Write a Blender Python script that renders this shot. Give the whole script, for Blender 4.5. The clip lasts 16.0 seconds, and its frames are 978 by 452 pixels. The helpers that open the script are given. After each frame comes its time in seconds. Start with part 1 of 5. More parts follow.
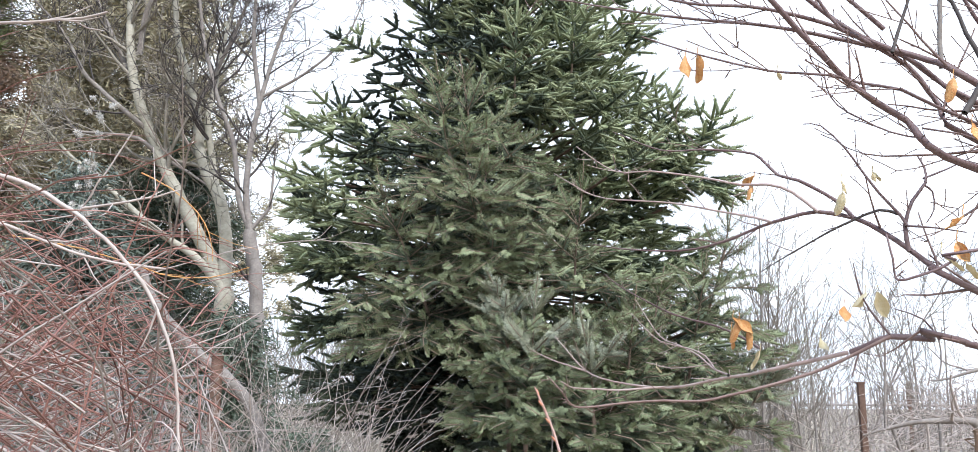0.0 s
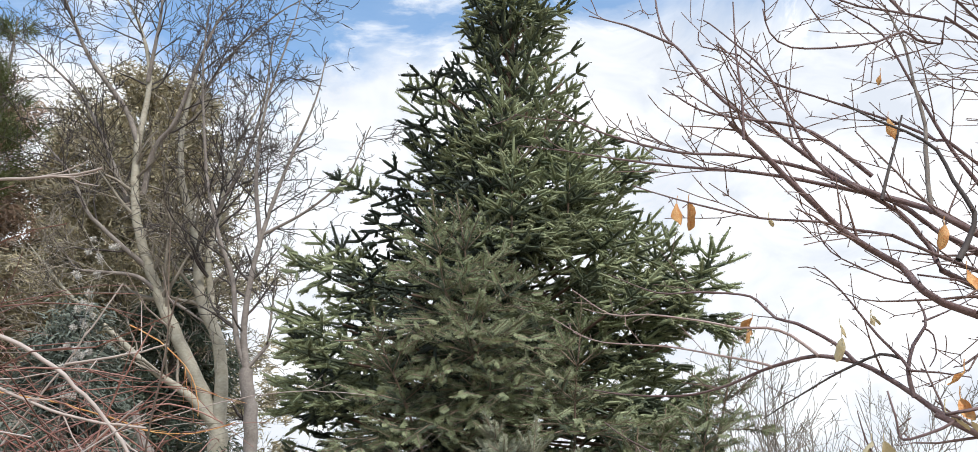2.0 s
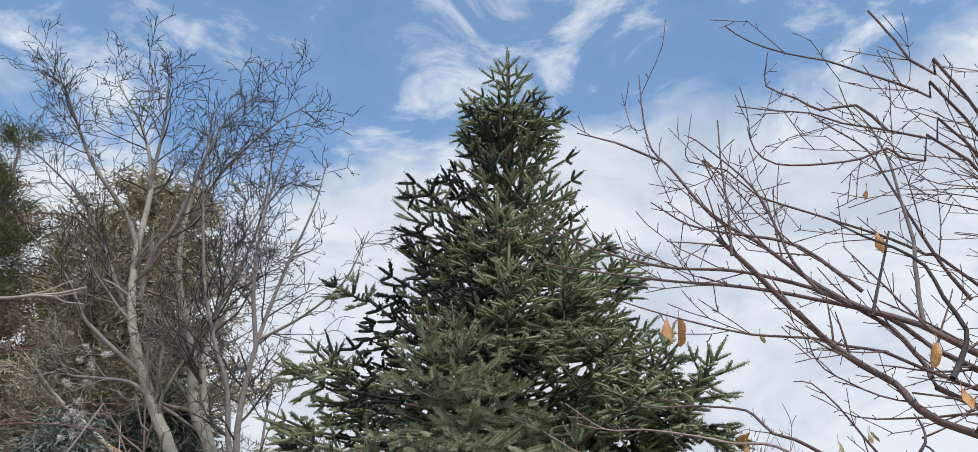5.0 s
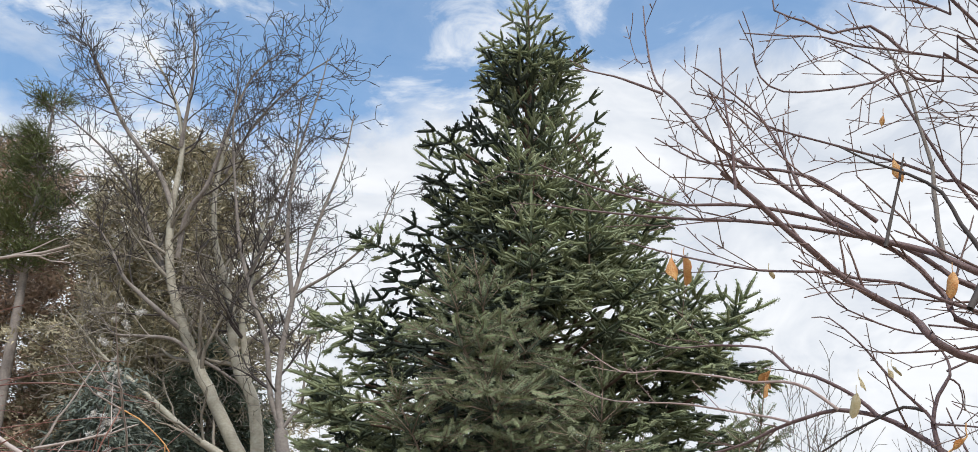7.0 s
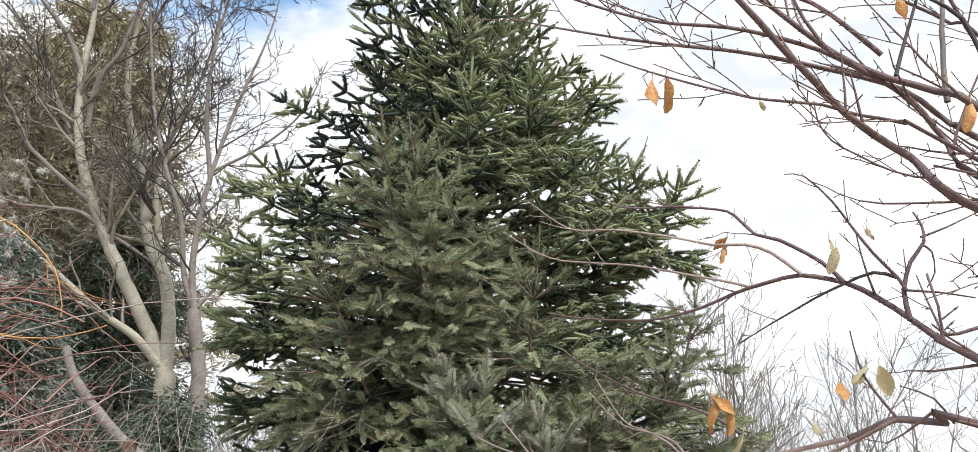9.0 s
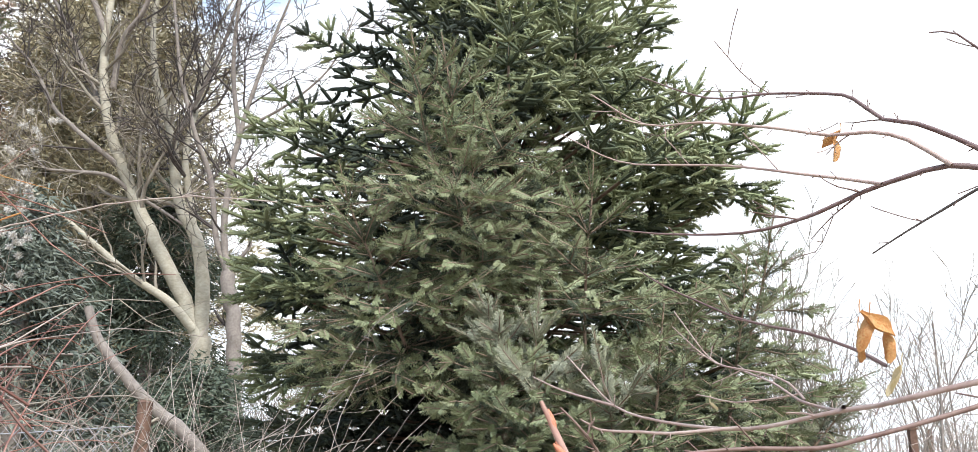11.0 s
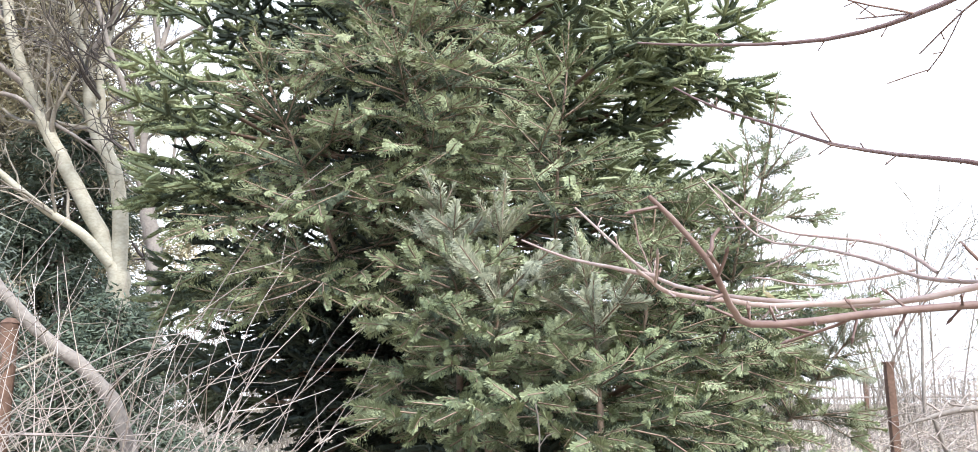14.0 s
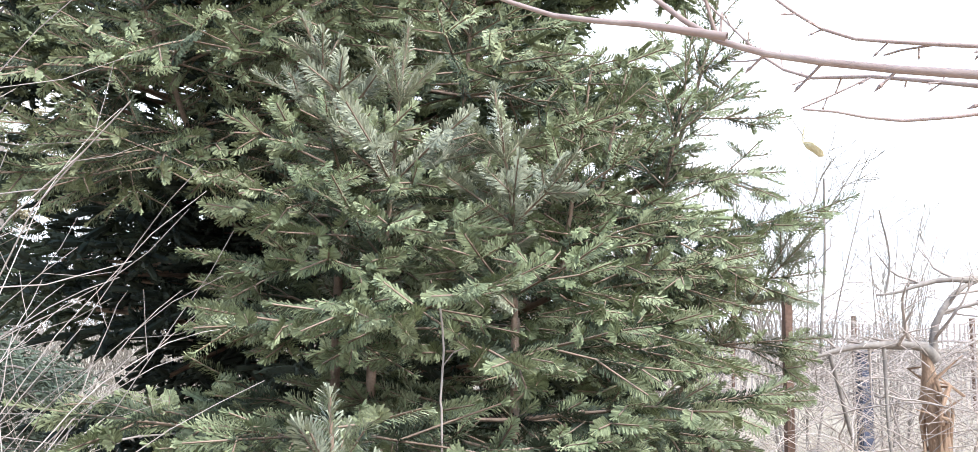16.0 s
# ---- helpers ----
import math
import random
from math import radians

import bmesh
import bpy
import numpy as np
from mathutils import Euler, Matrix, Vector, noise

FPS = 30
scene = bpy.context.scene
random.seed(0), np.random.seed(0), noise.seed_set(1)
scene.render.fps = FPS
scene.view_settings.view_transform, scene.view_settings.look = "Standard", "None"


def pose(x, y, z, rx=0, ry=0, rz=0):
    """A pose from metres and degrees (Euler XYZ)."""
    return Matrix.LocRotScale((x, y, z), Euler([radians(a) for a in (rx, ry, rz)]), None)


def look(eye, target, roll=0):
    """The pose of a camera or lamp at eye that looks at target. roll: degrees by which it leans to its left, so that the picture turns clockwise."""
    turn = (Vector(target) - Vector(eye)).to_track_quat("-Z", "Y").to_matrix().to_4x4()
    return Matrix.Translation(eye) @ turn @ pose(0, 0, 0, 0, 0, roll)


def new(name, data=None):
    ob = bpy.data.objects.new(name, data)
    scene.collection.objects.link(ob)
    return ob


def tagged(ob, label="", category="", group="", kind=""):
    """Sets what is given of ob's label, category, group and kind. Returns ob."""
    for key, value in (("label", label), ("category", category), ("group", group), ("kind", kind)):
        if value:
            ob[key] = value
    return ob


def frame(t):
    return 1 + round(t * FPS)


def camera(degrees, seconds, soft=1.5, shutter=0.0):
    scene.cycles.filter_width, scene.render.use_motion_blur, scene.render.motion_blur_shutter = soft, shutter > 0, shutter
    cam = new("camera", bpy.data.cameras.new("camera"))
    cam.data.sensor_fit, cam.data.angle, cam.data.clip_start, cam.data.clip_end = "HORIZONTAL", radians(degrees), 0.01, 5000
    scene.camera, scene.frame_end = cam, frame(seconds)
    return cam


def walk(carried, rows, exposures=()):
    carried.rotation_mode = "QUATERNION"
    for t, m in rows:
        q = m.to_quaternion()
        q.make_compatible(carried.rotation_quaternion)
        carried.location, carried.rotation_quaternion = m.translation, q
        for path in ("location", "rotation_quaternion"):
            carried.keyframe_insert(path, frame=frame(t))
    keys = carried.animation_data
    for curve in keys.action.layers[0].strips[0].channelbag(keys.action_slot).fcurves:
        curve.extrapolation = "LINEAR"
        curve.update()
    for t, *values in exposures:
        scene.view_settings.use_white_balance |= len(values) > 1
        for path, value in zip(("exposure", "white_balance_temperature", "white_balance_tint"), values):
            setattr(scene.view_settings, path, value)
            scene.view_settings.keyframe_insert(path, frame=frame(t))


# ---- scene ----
cam = camera(56.5, 16.0, soft=0.85)
PATH = [
    (0, (0.040, -0.030, 1.535), (0.021, 1.932, 1.919), 0.54),
    (0.5, (0.045, -0.034, 1.539), (0.027, 1.904, 2.032), 0.38),
    (1, (0.052, -0.032, 1.550), (0.032, 1.892, 2.093), 0.27),
    (1.5, (0.055, -0.014, 1.562), (0.033, 1.891, 2.169), 0.23),
    (2, (0.054, -0.022, 1.568), (0.033, 1.864, 2.234), 0.17),
    (2.5, (0.057, -0.026, 1.569), (0.034, 1.839, 2.290), 0.23),
    (3, (0.058, -0.034, 1.569), (0.038, 1.813, 2.336), 0.38),
    (3.5, (0.064, -0.016, 1.577), (0.041, 1.813, 2.385), 0.68),
    (4, (0.069, -0.027, 1.582), (0.046, 1.790, 2.418), 0.93),
    (6.3, (0.118, -0.023, 1.624), (0.075, 1.766, 2.516), -1.98),
    (6.5, (0.135, 0.002, 1.628), (0.076, 1.796, 2.509), -1.98),
    (7, (0.152, 0.026, 1.607), (0.048, 1.869, 2.375), -0.94),
    (7.5, (0.133, 0.083, 1.587), (0.026, 1.951, 2.295), 0.23),
    (8, (0.091, 0.158, 1.564), (0.013, 2.041, 2.233), 0.70),
    (8.5, (0.077, 0.206, 1.557), (0.094, 2.111, 2.166), 0.21),
    (9, (0.094, 0.291, 1.546), (0.155, 2.207, 2.114), 0.60),
    (9.2, (0.107, 0.341, 1.548), (0.168, 2.258, 2.117), 0.35),
    (11.3, (0.067, 0.773, 1.526), (0.045, 2.712, 2.017), -0.18),
    (11.5, (0.070, 0.809, 1.521), (0.051, 2.748, 2.012), -0.20),
    (12, (0.093, 0.940, 1.520), (0.021, 2.881, 1.996), -0.26),
    (12.5, (0.124, 1.020, 1.525), (0.047, 2.963, 1.991), -0.55),
    (13, (0.116, 1.081, 1.521), (0.050, 3.025, 1.989), -0.08),
    (13.5, (0.069, 1.214, 1.490), (0.172, 3.158, 1.952), 0.32),
    (14, (0.034, 1.324, 1.488), (0.146, 3.283, 1.875), -0.49),
    (14.5, (0.050, 1.458, 1.479), (0.216, 3.424, 1.804), -0.55),
    (15, (0.070, 1.560, 1.486), (0.241, 3.528, 1.800), -0.35),
    (15.5, (0.074, 1.646, 1.479), (0.339, 3.610, 1.751), 1.20),
    (16, (0.043, 1.799, 1.451), (0.415, 3.749, 1.696), 1.14),
]
EXPOSURES = [(0.0, 0.38, 5950, 10), (1.0, 0.11, 6200, 10), (2.0, -0.15, 6400, 10), (3.0, -0.38, 6400, 10), (3.5, -0.48, 6400, 10), (4.2, -0.55, 6250, 10), (6.3, -0.58, 5900, 10), (7.0, -0.35, 6350, 10), (8.0, -0.12, 6650, 10), (9.0, 0.0, 6500, 10), (11.5, 0.62, 6350, 10), (12.0, 0.80, 6300, 10), (12.5, 0.86, 6250, 10), (14.5, 0.88, 6150, 10), (16.0, 0.86, 6050, 10)]
walk(cam, [(t, look(eye, target, roll)) for t, eye, target, roll in PATH], EXPOSURES)

# ---- world and sun ----
SUN_ELEV, SUN_AZ = 55.0, 155.0
world = bpy.data.worlds.new("sky")
scene.world = world
world.use_nodes = True
wn, wl = world.node_tree.nodes, world.node_tree.links
wn.clear()


def wnode(kind, **values):
    n = wn.new(kind)
    for k, v in values.items():
        n.inputs[k].default_value = v
    return n


w_out = wn.new("ShaderNodeOutputWorld")
w_bg = wnode("ShaderNodeBackground", Strength=0.15)
sky = wn.new("ShaderNodeTexSky")
sky.sky_type, sky.sun_disc = "NISHITA", False
sky.sun_elevation, sky.sun_rotation = radians(SUN_ELEV), radians(SUN_AZ)
sky.air_density, sky.dust_density, sky.ozone_density = 1.0, 0.2, 1.5
w_co = wn.new("ShaderNodeTexCoord")
w_sep = wn.new("ShaderNodeSeparateXYZ")
wl.new(w_co.outputs["Generated"], w_sep.inputs[0])
w_map = wnode("ShaderNodeMapping")
w_map.inputs["Scale"].default_value = (1.0, 1.0, 1.9)
w_map.inputs["Location"].default_value = (0.55, 0.2, 0.35)
wl.new(w_co.outputs["Generated"], w_map.inputs[0])
w_noise = wnode("ShaderNodeTexNoise", Scale=4.2, Detail=9.0, Roughness=0.56, Distortion=0.35)
wl.new(w_map.outputs[0], w_noise.inputs["Vector"])


def wmath(op, a, b, clamp=False):
    n = wn.new("ShaderNodeMath")
    n.operation, n.use_clamp = op, clamp
    for i, v in enumerate((a, b)):
        if isinstance(v, (int, float)):
            n.inputs[i].default_value = v
        else:
            wl.new(v, n.inputs[i])
    return n.outputs[0]


# more cloud low down and to the east, open sky overhead
low = wmath("MULTIPLY", wmath("SUBTRACT", 0.512, w_sep.outputs["Z"]), 3.3)
east = wmath("MULTIPLY", w_sep.outputs["X"], 0.24)
cover = wmath("ADD", wmath("ADD", w_noise.outputs["Fac"], low), east)
w_ramp = wn.new("ShaderNodeValToRGB")
w_ramp.color_ramp.elements[0].position, w_ramp.color_ramp.elements[1].position = 0.46, 0.66
w_ramp.color_ramp.elements[0].color = (0.18, 0.18, 0.18, 1)
wl.new(cover, w_ramp.inputs[0])
w_mix = wn.new("ShaderNodeMix")
w_mix.data_type = "RGBA"
w_wisp = wnode("ShaderNodeTexNoise", Scale=7.5, Detail=7.0, Roughness=0.6, Distortion=0.6)
wl.new(w_map.outputs[0], w_wisp.inputs["Vector"])
w_thin = wn.new("ShaderNodeValToRGB")
w_thin.color_ramp.elements[0].position, w_thin.color_ramp.elements[1].position = 0.52, 0.70
wl.new(w_wisp.outputs["Fac"], w_thin.inputs[0])
wisps = wmath("MULTIPLY", w_thin.outputs[0], 0.75)
wl.new(wmath("ADD", w_ramp.outputs[0], wisps, True), w_mix.inputs["Factor"])
w_tint = wn.new("ShaderNodeMix")
w_tint.data_type, w_tint.blend_type = "RGBA", "MULTIPLY"
w_tint.inputs["Factor"].default_value = 1.0
w_tint.inputs["B"].default_value = (1.02, 1.6, 1.78, 1)
wl.new(sky.outputs[0], w_tint.inputs["A"])
wl.new(w_tint.outputs["Result"], w_mix.inputs["A"])
w_body = wn.new("ShaderNodeValToRGB")
w_body.color_ramp.elements[0].position, w_body.color_ramp.elements[1].position = 0.36, 0.62
w_body.color_ramp.elements[0].color, w_body.color_ramp.elements[1].color = (0.62, 0.66, 0.72, 1), (0.87, 0.88, 0.89, 1)
wl.new(w_wisp.outputs["Fac"], w_body.inputs[0])
w_scale = wn.new("ShaderNodeVectorMath")
w_scale.operation = "SCALE"
w_scale.inputs["Scale"].default_value = 9.6
wl.new(w_body.outputs[0], w_scale.inputs[0])
wl.new(w_scale.outputs[0], w_mix.inputs["B"])
wl.new(w_mix.outputs["Result"], w_bg.inputs[0])
wl.new(w_bg.outputs[0], w_out.inputs[0])

sun = new("sun", bpy.data.lights.new("sun", "SUN"))
sun.data.energy, sun.data.angle, sun.data.color = 4.6, radians(10), (1.0, 0.97, 0.94)
az, el = radians(SUN_AZ), radians(SUN_ELEV)
toward = Vector((math.sin(az) * math.cos(el), math.cos(az) * math.cos(el), math.sin(el)))
sun.matrix_world = look(toward * 50, (0, 0, 0))


# ---- materials ----
def material(name, base, other, scale, rough=0.7, bump=0.3, island=0.0, fine=6.0, stretch=(1, 1, 1), gloss=0.35):
    """Two colours by noise at two scales, fine relief, and a change of value from piece to piece."""
    m = bpy.data.materials.new(name)
    m.use_nodes = True
    n, l = m.node_tree.nodes, m.node_tree.links
    b = n["Principled BSDF"]
    b.inputs["Roughness"].default_value = rough
    b.inputs["Specular IOR Level"].default_value = gloss
    co = n.new("ShaderNodeTexCoord")
    mp = n.new("ShaderNodeMapping")
    mp.inputs["Scale"].default_value = stretch
    l.new(co.outputs["Object"], mp.inputs[0])
    big = n.new("ShaderNodeTexNoise")
    big.inputs["Scale"].default_value, big.inputs["Detail"].default_value = scale, 4
    small = n.new("ShaderNodeTexNoise")
    small.inputs["Scale"].default_value, small.inputs["Detail"].default_value = scale * fine, 5
    l.new(mp.outputs[0], big.inputs["Vector"])
    l.new(mp.outputs[0], small.inputs["Vector"])
    add = n.new("ShaderNodeMath")
    add.operation = "ADD"
    l.new(big.outputs["Fac"], add.inputs[0])
    l.new(small.outputs["Fac"], add.inputs[1])
    sub = n.new("ShaderNodeMapRange")
    sub.inputs["From Min"].default_value, sub.inputs["From Max"].default_value = 0.72, 1.28
    l.new(add.outputs[0], sub.inputs["Value"])
    mix = n.new("ShaderNodeMix")
    mix.data_type = "RGBA"
    mix.inputs["A"].default_value, mix.inputs["B"].default_value = (*base, 1), (*other, 1)
    l.new(sub.outputs[0], mix.inputs["Factor"])
    out = mix.outputs["Result"]
    if island:
        geo = n.new("ShaderNodeNewGeometry")
        info = n.new("ShaderNodeObjectInfo")
        both = n.new("ShaderNodeMath")
        both.operation = "MULTIPLY_ADD"
        l.new(info.outputs["Random"], both.inputs[0])
        both.inputs[1].default_value = 0.35
        l.new(geo.outputs["Random Per Island"], both.inputs[2])
        rng = n.new("ShaderNodeMapRange")
        rng.inputs["From Max"].default_value = 1.35
        rng.inputs["To Min"].default_value, rng.inputs["To Max"].default_value = 1 - island, 1 + island
        l.new(both.outputs[0], rng.inputs["Value"])
        hsv = n.new("ShaderNodeHueSaturation")
        l.new(rng.outputs[0], hsv.inputs["Value"])
        l.new(out, hsv.inputs["Color"])
        out = hsv.outputs[0]
    l.new(out, b.inputs["Base Color"])
    if bump:
        bm_ = n.new("ShaderNodeBump")
        bm_.inputs["Strength"].default_value, bm_.inputs["Distance"].default_value = bump, 0.004
        l.new(small.outputs["Fac"], bm_.inputs["Height"])
        l.new(bm_.outputs[0], b.inputs["Normal"])
    return m


M_FIR_BARK = material("fir_bark", (0.10, 0.065, 0.045), (0.17, 0.11, 0.075), 40, 0.85)
M_FIR_STEM = material("fir_stem_bark", (0.20, 0.135, 0.095), (0.31, 0.225, 0.165), 60, 0.8)
# the two dark needle colours hold age and the crown's own shade
M_NEEDLE_OLD_SHADED = material("fir_needle_old_shaded", (0.028, 0.037, 0.027), (0.054, 0.063, 0.046), 3, 0.7, 0, 0.40, gloss=0.15)
M_NEEDLE_MID_SHADED = material("fir_needle_mid_shaded", (0.062, 0.078, 0.046), (0.110, 0.126, 0.080), 3, 0.7, 0, 0.45, gloss=0.15)
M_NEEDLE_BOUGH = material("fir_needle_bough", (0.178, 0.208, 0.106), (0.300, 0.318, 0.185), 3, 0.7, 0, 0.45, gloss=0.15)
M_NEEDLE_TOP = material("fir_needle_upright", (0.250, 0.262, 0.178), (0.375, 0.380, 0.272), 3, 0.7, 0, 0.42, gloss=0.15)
M_PALE_BARK = material("pale_bark", (0.45, 0.41, 0.32), (0.29, 0.26, 0.19), 5, 0.75, 0.5, stretch=(1, 1, 1.6))
M_GREY_BARK = material("grey_bark", (0.17, 0.14, 0.12), (0.30, 0.26, 0.22), 8, 0.8, 0.5)
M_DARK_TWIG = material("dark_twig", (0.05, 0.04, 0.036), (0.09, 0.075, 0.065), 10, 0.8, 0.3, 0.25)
M_GREY_TWIG = material("grey_twig", (0.17, 0.145, 0.115), (0.27, 0.235, 0.19), 10, 0.8, 0.3, 0.3)
M_PLUM_BARK = material("plum_bark", (0.115, 0.064, 0.058), (0.185, 0.128, 0.118), 18, 0.6, 0.4, fine=8)
M_PLUM_TWIG = material("plum_twig", (0.12, 0.068, 0.055), (0.21, 0.14, 0.115), 14, 0.55, 0.3, 0.2)
M_PALE_TWIG = material("pale_twig", (0.30, 0.207, 0.175), (0.42, 0.328, 0.285), 14, 0.6, 0.3, 0.15)
M_PINK_TWIG = material("pinkish_shoot", (0.33, 0.175, 0.130), (0.46, 0.32, 0.265), 16, 0.55, 0.3)
M_FLUFF = material("pale_seed_fluff", (0.55, 0.51, 0.45), (0.70, 0.66, 0.60), 30, 0.9, 0, 0.15)
M_BUD = material("orange_red_bud", (0.42, 0.13, 0.065), (0.52, 0.24, 0.14), 200, 0.5, 0.2)
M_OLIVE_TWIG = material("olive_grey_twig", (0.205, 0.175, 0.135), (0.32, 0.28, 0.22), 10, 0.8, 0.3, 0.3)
M_RED_CANE = material("red_cane", (0.205, 0.082, 0.060), (0.35, 0.195, 0.150), 8, 0.6, 0.2, 0.4)
M_TAN_CANE = material("tan_cane", (0.33, 0.265, 0.225), (0.49, 0.415, 0.36), 8, 0.75, 0.2, 0.35)
M_STRAW = material("dry_straw", (0.40, 0.325, 0.25), (0.53, 0.45, 0.365), 6, 0.8, 0.1, 0.35)
M_DRY_LEAF = material("dry_leaf", (0.46, 0.17, 0.045), (0.56, 0.34, 0.13), 60, 0.55, 0.4, 0.35)
M_PALE_LEAF = material("pale_dry_leaf", (0.55, 0.44, 0.22), (0.66, 0.56, 0.36), 60, 0.6, 0.4, 0.2)
M_CYPRESS = material("cypress_spray", (0.29, 0.26, 0.165), (0.46, 0.40, 0.265), 1.4, 0.75, 0, 0.5)
M_RUSTY_SPRAY = material("rusty_conifer_spray", (0.36, 0.25, 0.18), (0.52, 0.385, 0.28), 1.6, 0.75, 0, 0.45)
M_BLUE_SPRAY = material("blue_spruce_needle", (0.098, 0.116, 0.088), (0.165, 0.183, 0.142), 2, 0.65, 0, 0.4)
M_SPRUCE = material("green_spruce_needle", (0.062, 0.082, 0.053), (0.118, 0.138, 0.093), 2, 0.65, 0, 0.4)
M_PINE = material("pine_needle", (0.085, 0.105, 0.035), (0.165, 0.180, 0.07), 2, 0.6, 0, 0.35)
M_GROUND = material("dry_ground", (0.24, 0.195, 0.140), (0.36, 0.305, 0.230), 0.7, 0.95, 0.6, fine=22)
M_FENCE = material("weathered_fence_wood", (0.27, 0.23, 0.21), (0.40, 0.35, 0.32), 5, 0.85, 0.4, 0.25, stretch=(6, 6, 1))
M_RUST = material("rusty_post_steel", (0.11, 0.062, 0.042), (0.19, 0.115, 0.08), 12, 0.8, 0.5)
M_POST_BLUE = material("blue_grey_post_paint", (0.035, 0.040, 0.060), (0.08, 0.085, 0.12), 6, 0.6, 0.3)
M_WIRE = material("galvanised_wire", (0.30, 0.31, 0.33), (0.42, 0.42, 0.44), 30, 0.5, 0)
M_STUMP = material("split_stump_wood", (0.25, 0.155, 0.10), (0.41, 0.28, 0.185), 9, 0.85, 0.8, stretch=(4, 4, 1))
M_FAR = material("far_hedge", (0.20, 0.165, 0.14), (0.30, 0.26, 0.23), 0.6, 0.9, 0, 0.3)


# ---- mesh building ----
RNG = np.random.default_rng(11)
UPZ = np.array((0.0, 0.0, 1.0))


def unit(v):
    v = np.asarray(v, float)
    return v / (np.linalg.norm(v, axis=-1, keepdims=True) + 1e-9)


class Geo:
    """Collects vertices and faces of three or four corners."""

    def __init__(self):
        self.v, self.f, self.m, self.n = [], [], [], 0

    def add(self, verts, faces, slot=0):
        verts, faces = np.asarray(verts, np.float32).reshape(-1, 3), np.asarray(faces, np.int64)
        self.v.append(verts)
        self.f.append(faces + self.n)
        self.m.append(np.full(len(faces), slot, np.int32))
        self.n += len(verts)

    def tube(self, pts, radii, sides=5, slot=0):
        pts = np.asarray(pts, float)
        n = len(pts)
        radii = np.broadcast_to(np.asarray(radii, float), (n,))
        tan = unit(np.gradient(pts, axis=0))
        mean = np.abs(pts[-1] - pts[0])
        ref = np.eye(3)[int(np.argmin(mean))]
        a = unit(np.cross(tan, ref))
        b = np.cross(tan, a)
        ang = np.arange(sides) * (2 * np.pi / sides)
        ring = pts[:, None] + radii[:, None, None] * (a[:, None] * np.cos(ang)[None, :, None] + b[:, None] * np.sin(ang)[None, :, None])
        i, j = np.meshgrid(np.arange(n - 1), np.arange(sides), indexing="ij")
        k = (j + 1) % sides
        self.add(ring, np.stack((i * sides + j, i * sides + k, (i + 1) * sides + k, (i + 1) * sides + j), -1).reshape(-1, 4), slot)

    def sticks(self, p0, p1, r0, r1, slot=0):
        """Many straight three-sided twigs at once."""
        p0, p1 = np.asarray(p0, float), np.asarray(p1, float)
        n = len(p0)
        if not n:
            return
        tan = unit(p1 - p0)
        ref = np.where(np.abs(tan[:, 2:3]) > 0.8, np.array((1.0, 0, 0)), UPZ)
        a = unit(np.cross(tan, ref))
        b = np.cross(tan, a)
        r0, r1 = np.broadcast_to(r0, (n,)), np.broadcast_to(r1, (n,))
        rows = []
        for p, r in ((p0, r0), (p1, r1)):
            for q in range(3):
                c, s = np.cos(q * 2.0944), np.sin(q * 2.0944)
                rows.append(p + r[:, None] * (a * c + b * s))
        v = np.stack(rows, 1)
        base = (np.arange(n) * 6)[:, None, None]
        f = np.array([[0, 1, 4, 3], [1, 2, 5, 4], [2, 0, 3, 5]])[None] + base
        self.add(v, f.reshape(-1, 4), slot)

    def box(self, lo, hi, slot=0):
        (x0, y0, z0), (x1, y1, z1) = lo, hi
        v = [(x0, y0, z0), (x1, y0, z0), (x1, y1, z0), (x0, y1, z0), (x0, y0, z1), (x1, y0, z1), (x1, y1, z1), (x0, y1, z1)]
        self.add(v, [(0, 3, 2, 1), (4, 5, 6, 7), (0, 1, 5, 4), (1, 2, 6, 5), (2, 3, 7, 6), (3, 0, 4, 7)], slot)

    def mesh(self, name, materials, smooth=True):
        me = bpy.data.meshes.new(name)
        if self.n:
            v = np.concatenate(self.v)
            sizes = np.concatenate([np.full(len(f), f.shape[1], np.int32) for f in self.f])
            loops = np.concatenate([f.reshape(-1) for f in self.f]).astype(np.int32)
            starts = np.concatenate(([0], np.cumsum(sizes)[:-1])).astype(np.int32)
            me.vertices.add(len(v))
            me.vertices.foreach_set("co", v.reshape(-1))
            me.loops.add(len(loops))
            me.loops.foreach_set("vertex_index", loops)
            me.polygons.add(len(sizes))
            me.polygons.foreach_set("loop_start", starts)
            me.polygons.foreach_set("loop_total", sizes)
            me.polygons.foreach_set("material_index", np.concatenate(self.m))
            me.polygons.foreach_set("use_smooth", np.full(len(sizes), smooth))
            me.update(calc_edges=True)
        for m in materials if isinstance(materials, (list, tuple)) else [materials]:
            me.materials.append(m)
        return me


def part(name, geo, mats, parent, label="", smooth=True):
    ob = new(name, geo.mesh(name, mats, smooth))
    ob.parent = parent
    if label:
        ob["label"] = label
    return ob


def thing(name, label, category, group="", kind="", at=(0, 0, 0)):
    ob = new(name)
    ob.empty_display_size = 0.2
    ob.location = at
    return tagged(ob, label, category, group, kind)


def solid(name, geo, mats, label, category, group="", kind="", smooth=True):
    return tagged(new(name, geo.mesh(name, mats, smooth)), label, category, group, kind)


